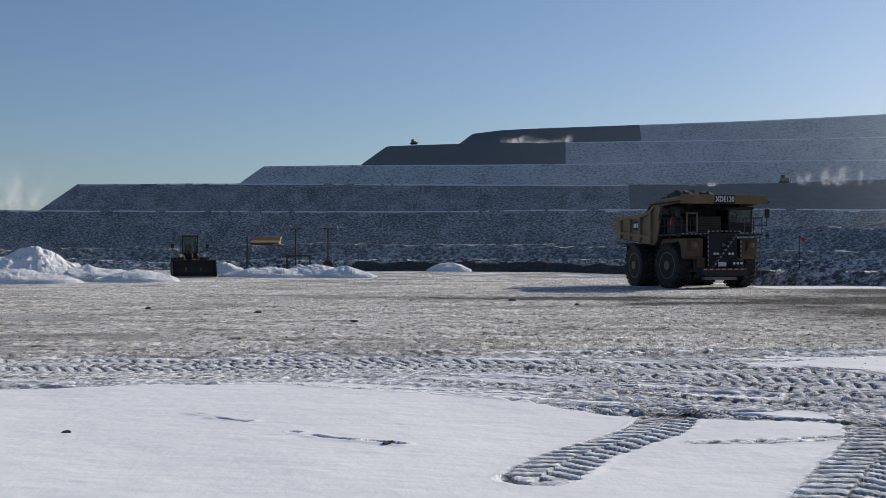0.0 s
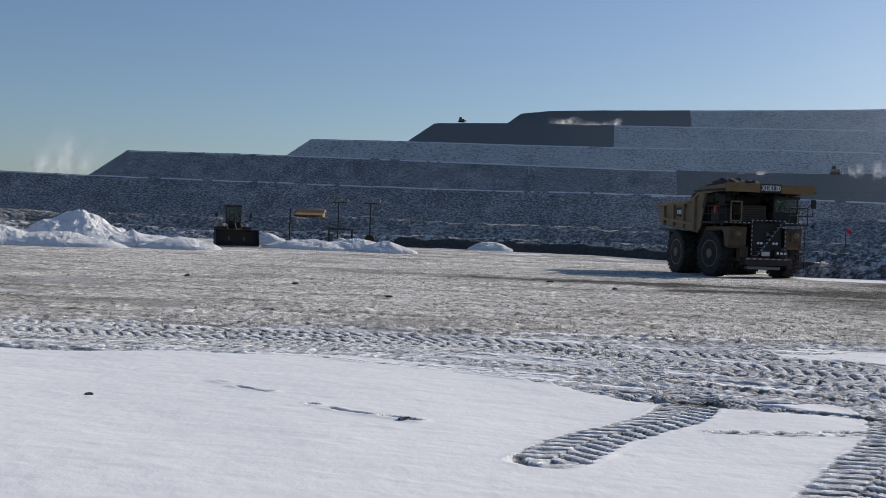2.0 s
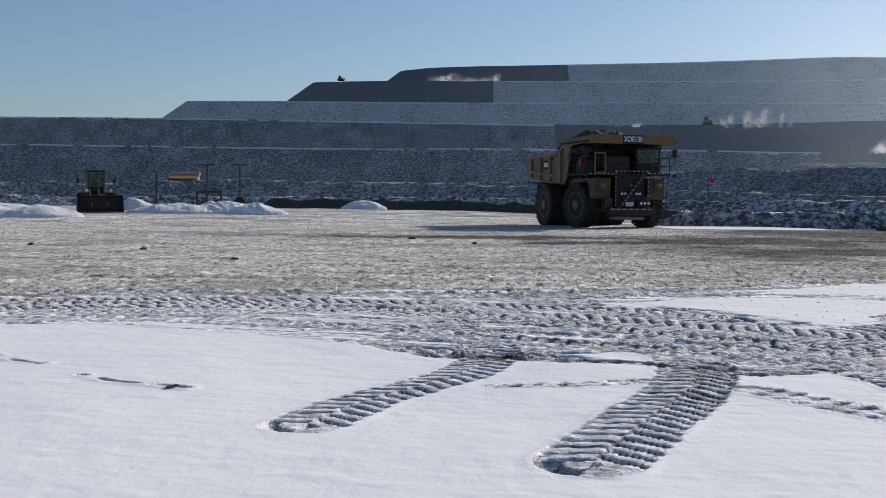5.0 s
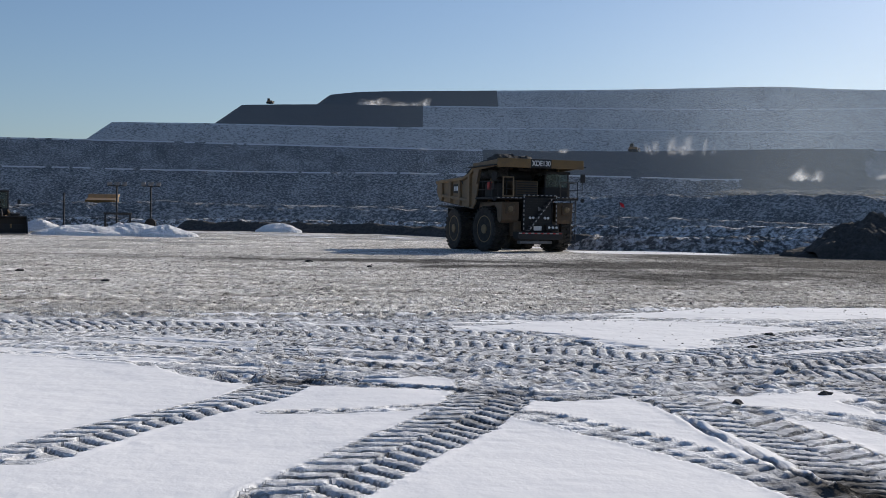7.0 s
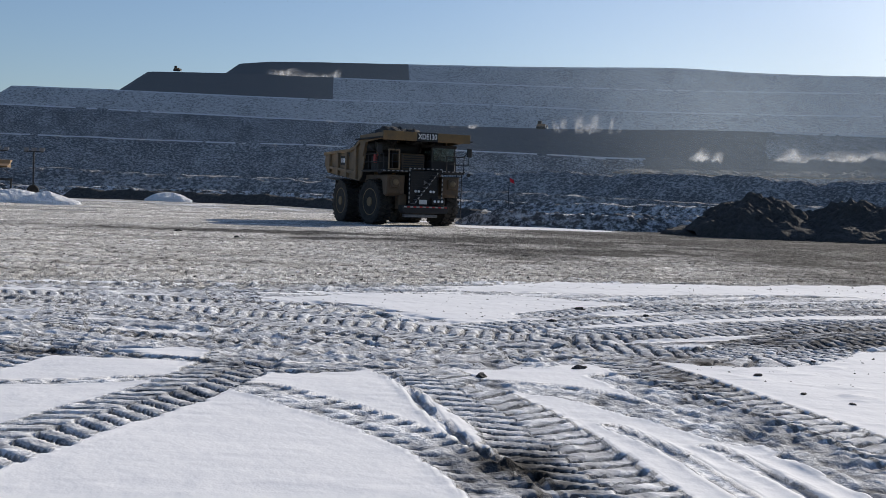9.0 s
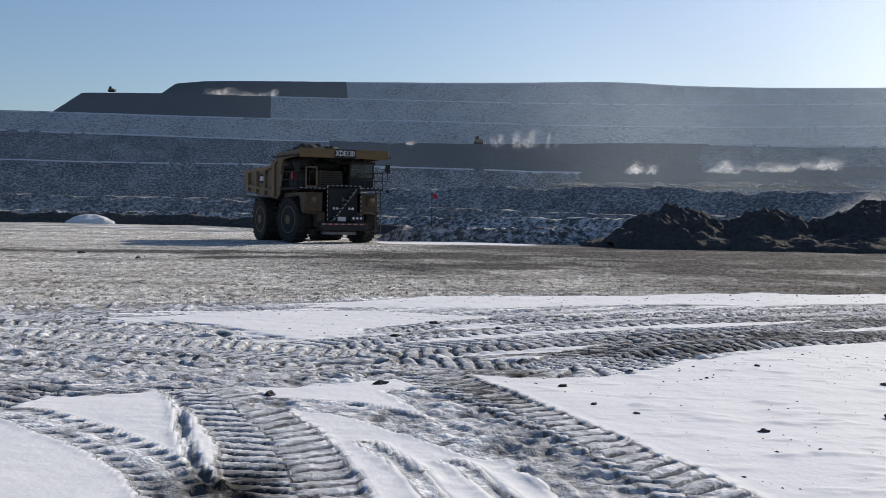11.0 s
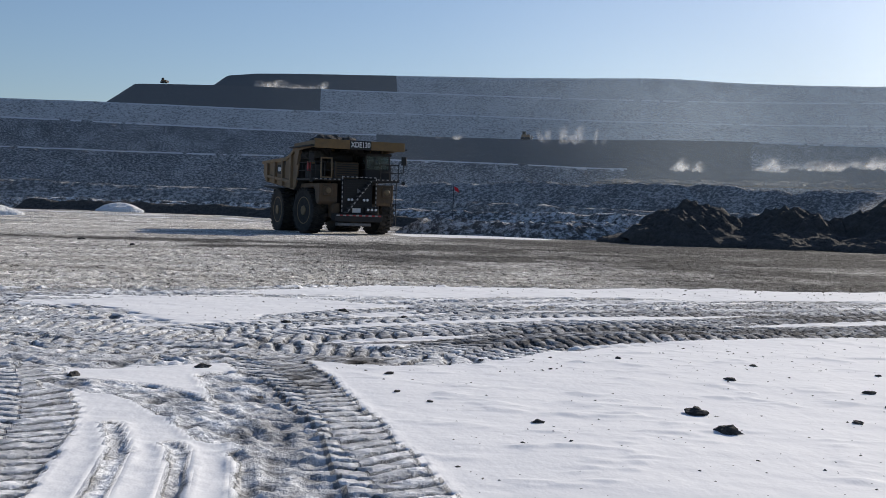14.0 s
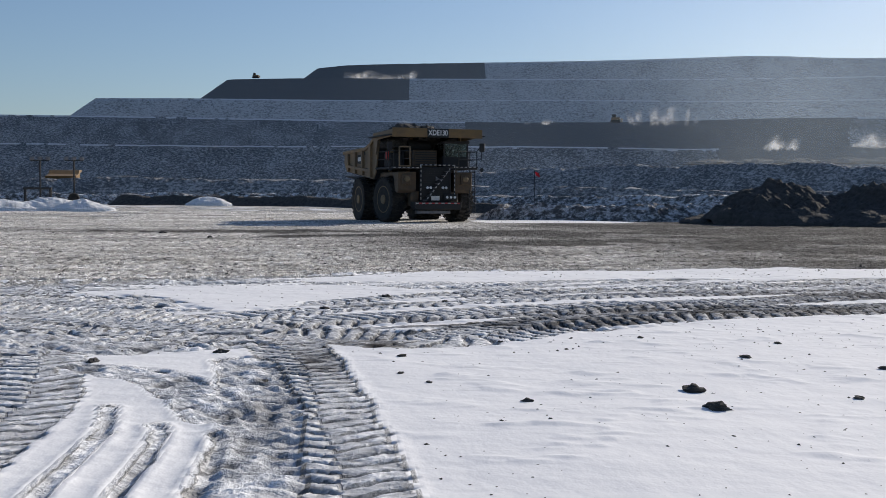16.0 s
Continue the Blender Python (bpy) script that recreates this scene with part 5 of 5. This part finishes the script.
# ---- stones on the snow ----
STONES = [(7.02, 12.55, 0.13), (7.55, 11.0, 0.15), (5.87, 11.95, 0.14), (11.15, 9.95, 0.17), (11.08, 9.15, 0.15), (8.85, 12.25, 0.09), (8.78, 11.1, 0.07), (8.15, 13.4, 0.15), (12.25, 11.8, 0.12), (8.96, 19.3, 0.16), (-5.23, 12.0, 0.09), (-1.73, 11.2, 0.13), (9.85, 18.6, 0.14), (8.0, 17.4, 0.16), (13.3, 11.0, 0.11), (13.1, 10.3, 0.09), (12.2, 8.5, 0.11), (12.4, 9.6, 0.08), (9.0, 10.6, 0.06), (9.7, 9.6, 0.07), (10.0, 13.3, 0.07), (10.6, 12.6, 0.05), (11.6, 13.4, 0.08), (13.0, 12.9, 0.08), (14.1, 12.2, 0.07), (0.42, 52.1, 0.35), (-8.83, 40.5, 0.3), (-13.5, 43.0, 0.3), (3.0, 47.5, 0.25), (-4.6, 33.5, 0.2)]
for k, (x, y, r) in enumerate(STONES):
    bm = bmesh.new()
    r *= 0.5 if y < 10 else 0.4
    lump(bm, (0, 0, 0), (r * 1.3, r * 0.9, r * 0.5), k + 3, 3, 0.55, 1.4)
    ob = tagged(mesh_object("stone", bm, M_STONE), "dark frosted stone lying on the snow" if y < 25 else "dark clod lying on the gravel", "stone", "loose stones")
    ob.matrix_basis = pose(x, y, float(top_at(x, y)) + 0.12 * r, 0, 0, 37 * k)


def scatter(name, count, area, size, seed, mat, label):
    """Many small clods as one mesh."""
    rs = np.random.RandomState(seed)
    lo = np.array([[1, 0, 0], [-0.5, 0.87, 0], [-0.5, -0.87, 0], [0, 0, 1], [0.5, 0.6, 0.45], [-0.7, 0, 0.5], [0.4, -0.6, 0.4]], float)
    tri = [(0, 1, 4), (1, 3, 4), (0, 4, 3), (1, 2, 5), (2, 3, 5), (1, 5, 3), (2, 0, 6), (0, 3, 6), (2, 6, 3)]
    x = rs.uniform(area[0], area[1], count)
    y = area[2] * (area[3] / area[2]) ** rs.rand(count)
    s = size[0] * (size[1] / size[0]) ** (rs.rand(count) ** 1.8)
    z = top_at(x, y)
    co, fs = [], []
    for k in range(count):
        a = rs.rand() * 6.28
        c, sn = math.cos(a), math.sin(a)
        q = lo * (1 + 0.35 * rs.randn(7, 1)) * s[k]
        co.append(np.stack([x[k] + q[:, 0] * c - q[:, 1] * sn, y[k] + q[:, 0] * sn + q[:, 1] * c, z[k] - 0.1 * s[k] + 0.55 * q[:, 2]], -1))
        fs += [(a0 + 7 * k, b0 + 7 * k, c0 + 7 * k) for a0, b0, c0 in tri]
    me = bpy.data.meshes.new(name)
    me.from_pydata(np.concatenate(co).tolist(), [], fs)
    me.materials.append(mat)
    return tagged(new(name, me), label, "gravel", kind="stuff")


scatter("gravel_clods", 22000, (-45, 50, 23.5, 95), (0.008, 0.042), 8, M_STONE, "small dark clods strewn over the gravel yard")
scatter("snow_crumbs", 800, (8.7, 19, 6.5, 15), (0.004, 0.020), 9, M_STONE, "crumbs of dark soil on the snow")
scatter("track_crumbs", 900, (3.0, 16, 12.4, 22), (0.006, 0.026), 10, M_STONE, "crumbs of soil thrown from the tyre tracks")


# ---- dust and steam in the air, and sheets for haze ----
def vapour(name, sheets, mat, label, group=""):
    """Thin curved sheets of dust or painted haze, as arrays of x, y, z and density, in one mesh."""
    me = bpy.data.meshes.new(name)
    co, dens, faces, start = [], [], [], 0
    for X, Y, Z, D in sheets:
        h, w = X.shape
        i = np.arange(h * w).reshape(h, w) + start
        faces.append(np.stack([i[:-1, :-1], i[:-1, 1:], i[1:, 1:], i[1:, :-1]], -1).reshape(-1, 4))
        co.append(np.stack([X, Y, Z], -1).reshape(-1, 3))
        dens.append(D.ravel())
        start += h * w
    me.from_pydata(np.concatenate(co).tolist(), [], np.concatenate(faces).tolist())
    me.polygons.foreach_set("use_smooth", np.full(len(me.polygons), True))
    a = me.attributes.new("thickness", "FLOAT", "POINT")
    a.data.foreach_set("value", np.concatenate(dens).astype(np.float32))
    me.materials.append(mat)
    return tagged(new(name, me), label, "vapour", group, kind="stuff")


def wisp(rs, centre, wide, tall, lean):
    """One curved sheet, dense in its middle and low down, gone at its rim."""
    u, v = np.meshgrid(np.linspace(-1, 1, 11), np.linspace(0, 1, 9))
    p = rs.rand(4) * 6.28
    X = centre[0] + u * wide * (0.55 + 0.45 * v) + lean * v**1.4 * wide
    Y = centre[1] + 0.35 * wide * np.sin(2.2 * u + p[0]) * np.cos(2 * v + p[1])
    Z = centre[2] + v * tall + 0.12 * tall * np.sin(3 * u + p[2])
    D = (1 - u**2) ** 1.5 * np.sin(np.pi * v**0.6) * (0.5 + 0.5 * rs.rand())
    return X, Y, Z, D


def at_elevation(az, d, el):
    x, y = polar(az, d)
    return (x, y, 1.75 + d * math.tan(radians(el)))


def plume(name, centre, wide, tall, count, seed, lean, label, group="", mat=M_STEAM):
    rs = np.random.RandomState(seed)
    sheets = []
    for k in range(count):
        f = rs.rand() ** 1.5
        c = (centre[0] + rs.uniform(-1, 1) * wide * 0.8, centre[1] + rs.uniform(-1, 1), centre[2] - 0.15 * tall)
        sheets.append(wisp(rs, c, wide * rs.uniform(0.3, 0.7), tall * (0.35 + 0.65 * f), lean * rs.uniform(0.3, 1.4)))
    return vapour(name, sheets, mat, label, group)


for k, (az, d, el, wide, tall, n, lean) in enumerate([(15.3, 530, 3.66, 4, 8, 7, -0.6), (16.6, 530, 3.66, 7, 10, 10, 0.4), (18.0, 530, 3.66, 3, 10, 5, 0.7), (2.0, 800, 5.76, 22, 7, 9, 0.5), (4.0, 800, 5.76, 8, 10, 6, 0.3), (10.6, 530, 3.62, 7, 3, 5, 0.5), (22.6, 350, 2.36, 5, 5, 9, 0.5), (26.4, 350, 2.42, 7, 4, 9, 0.5), (28.6, 350, 2.5, 9, 4, 12, 0.5), (31.0, 350, 2.6, 9, 4.5, 12, 0.5)]):
    plume("dust_plume", at_elevation(az, d, el), wide, tall, n, 900 + 50 * k, lean, "thin white dust blowing over the terrace edge", "dust plumes")
plume("steam_cloud", at_elevation(-22.6, 1500, 2.7), 42, 62, 12, 1700, 0.5, "faint white steam rising beyond the spoil heap", mat=M_CLOUD)
plume("heap_dust", (47.5, 70.0, 1.2), 7.5, 4.6, 7, 1800, 0.6, "pale dust drifting off the soil heaps")


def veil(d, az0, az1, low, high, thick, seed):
    """A broad sheet that paints sunlit haze over the terraces; it thickens towards az1, the sun's side, and thins out
    upwards.
    """
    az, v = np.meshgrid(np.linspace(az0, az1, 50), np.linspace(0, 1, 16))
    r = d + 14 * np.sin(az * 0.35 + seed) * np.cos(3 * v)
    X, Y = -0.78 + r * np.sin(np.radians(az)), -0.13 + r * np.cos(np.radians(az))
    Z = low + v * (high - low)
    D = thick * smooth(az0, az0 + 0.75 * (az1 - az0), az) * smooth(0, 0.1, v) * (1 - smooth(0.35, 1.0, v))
    return vapour("haze_sheet", [(X, Y, Z, D)], M_VEIL, "faint pale sheet standing in for sunlit haze before the terraces", "dust haze")


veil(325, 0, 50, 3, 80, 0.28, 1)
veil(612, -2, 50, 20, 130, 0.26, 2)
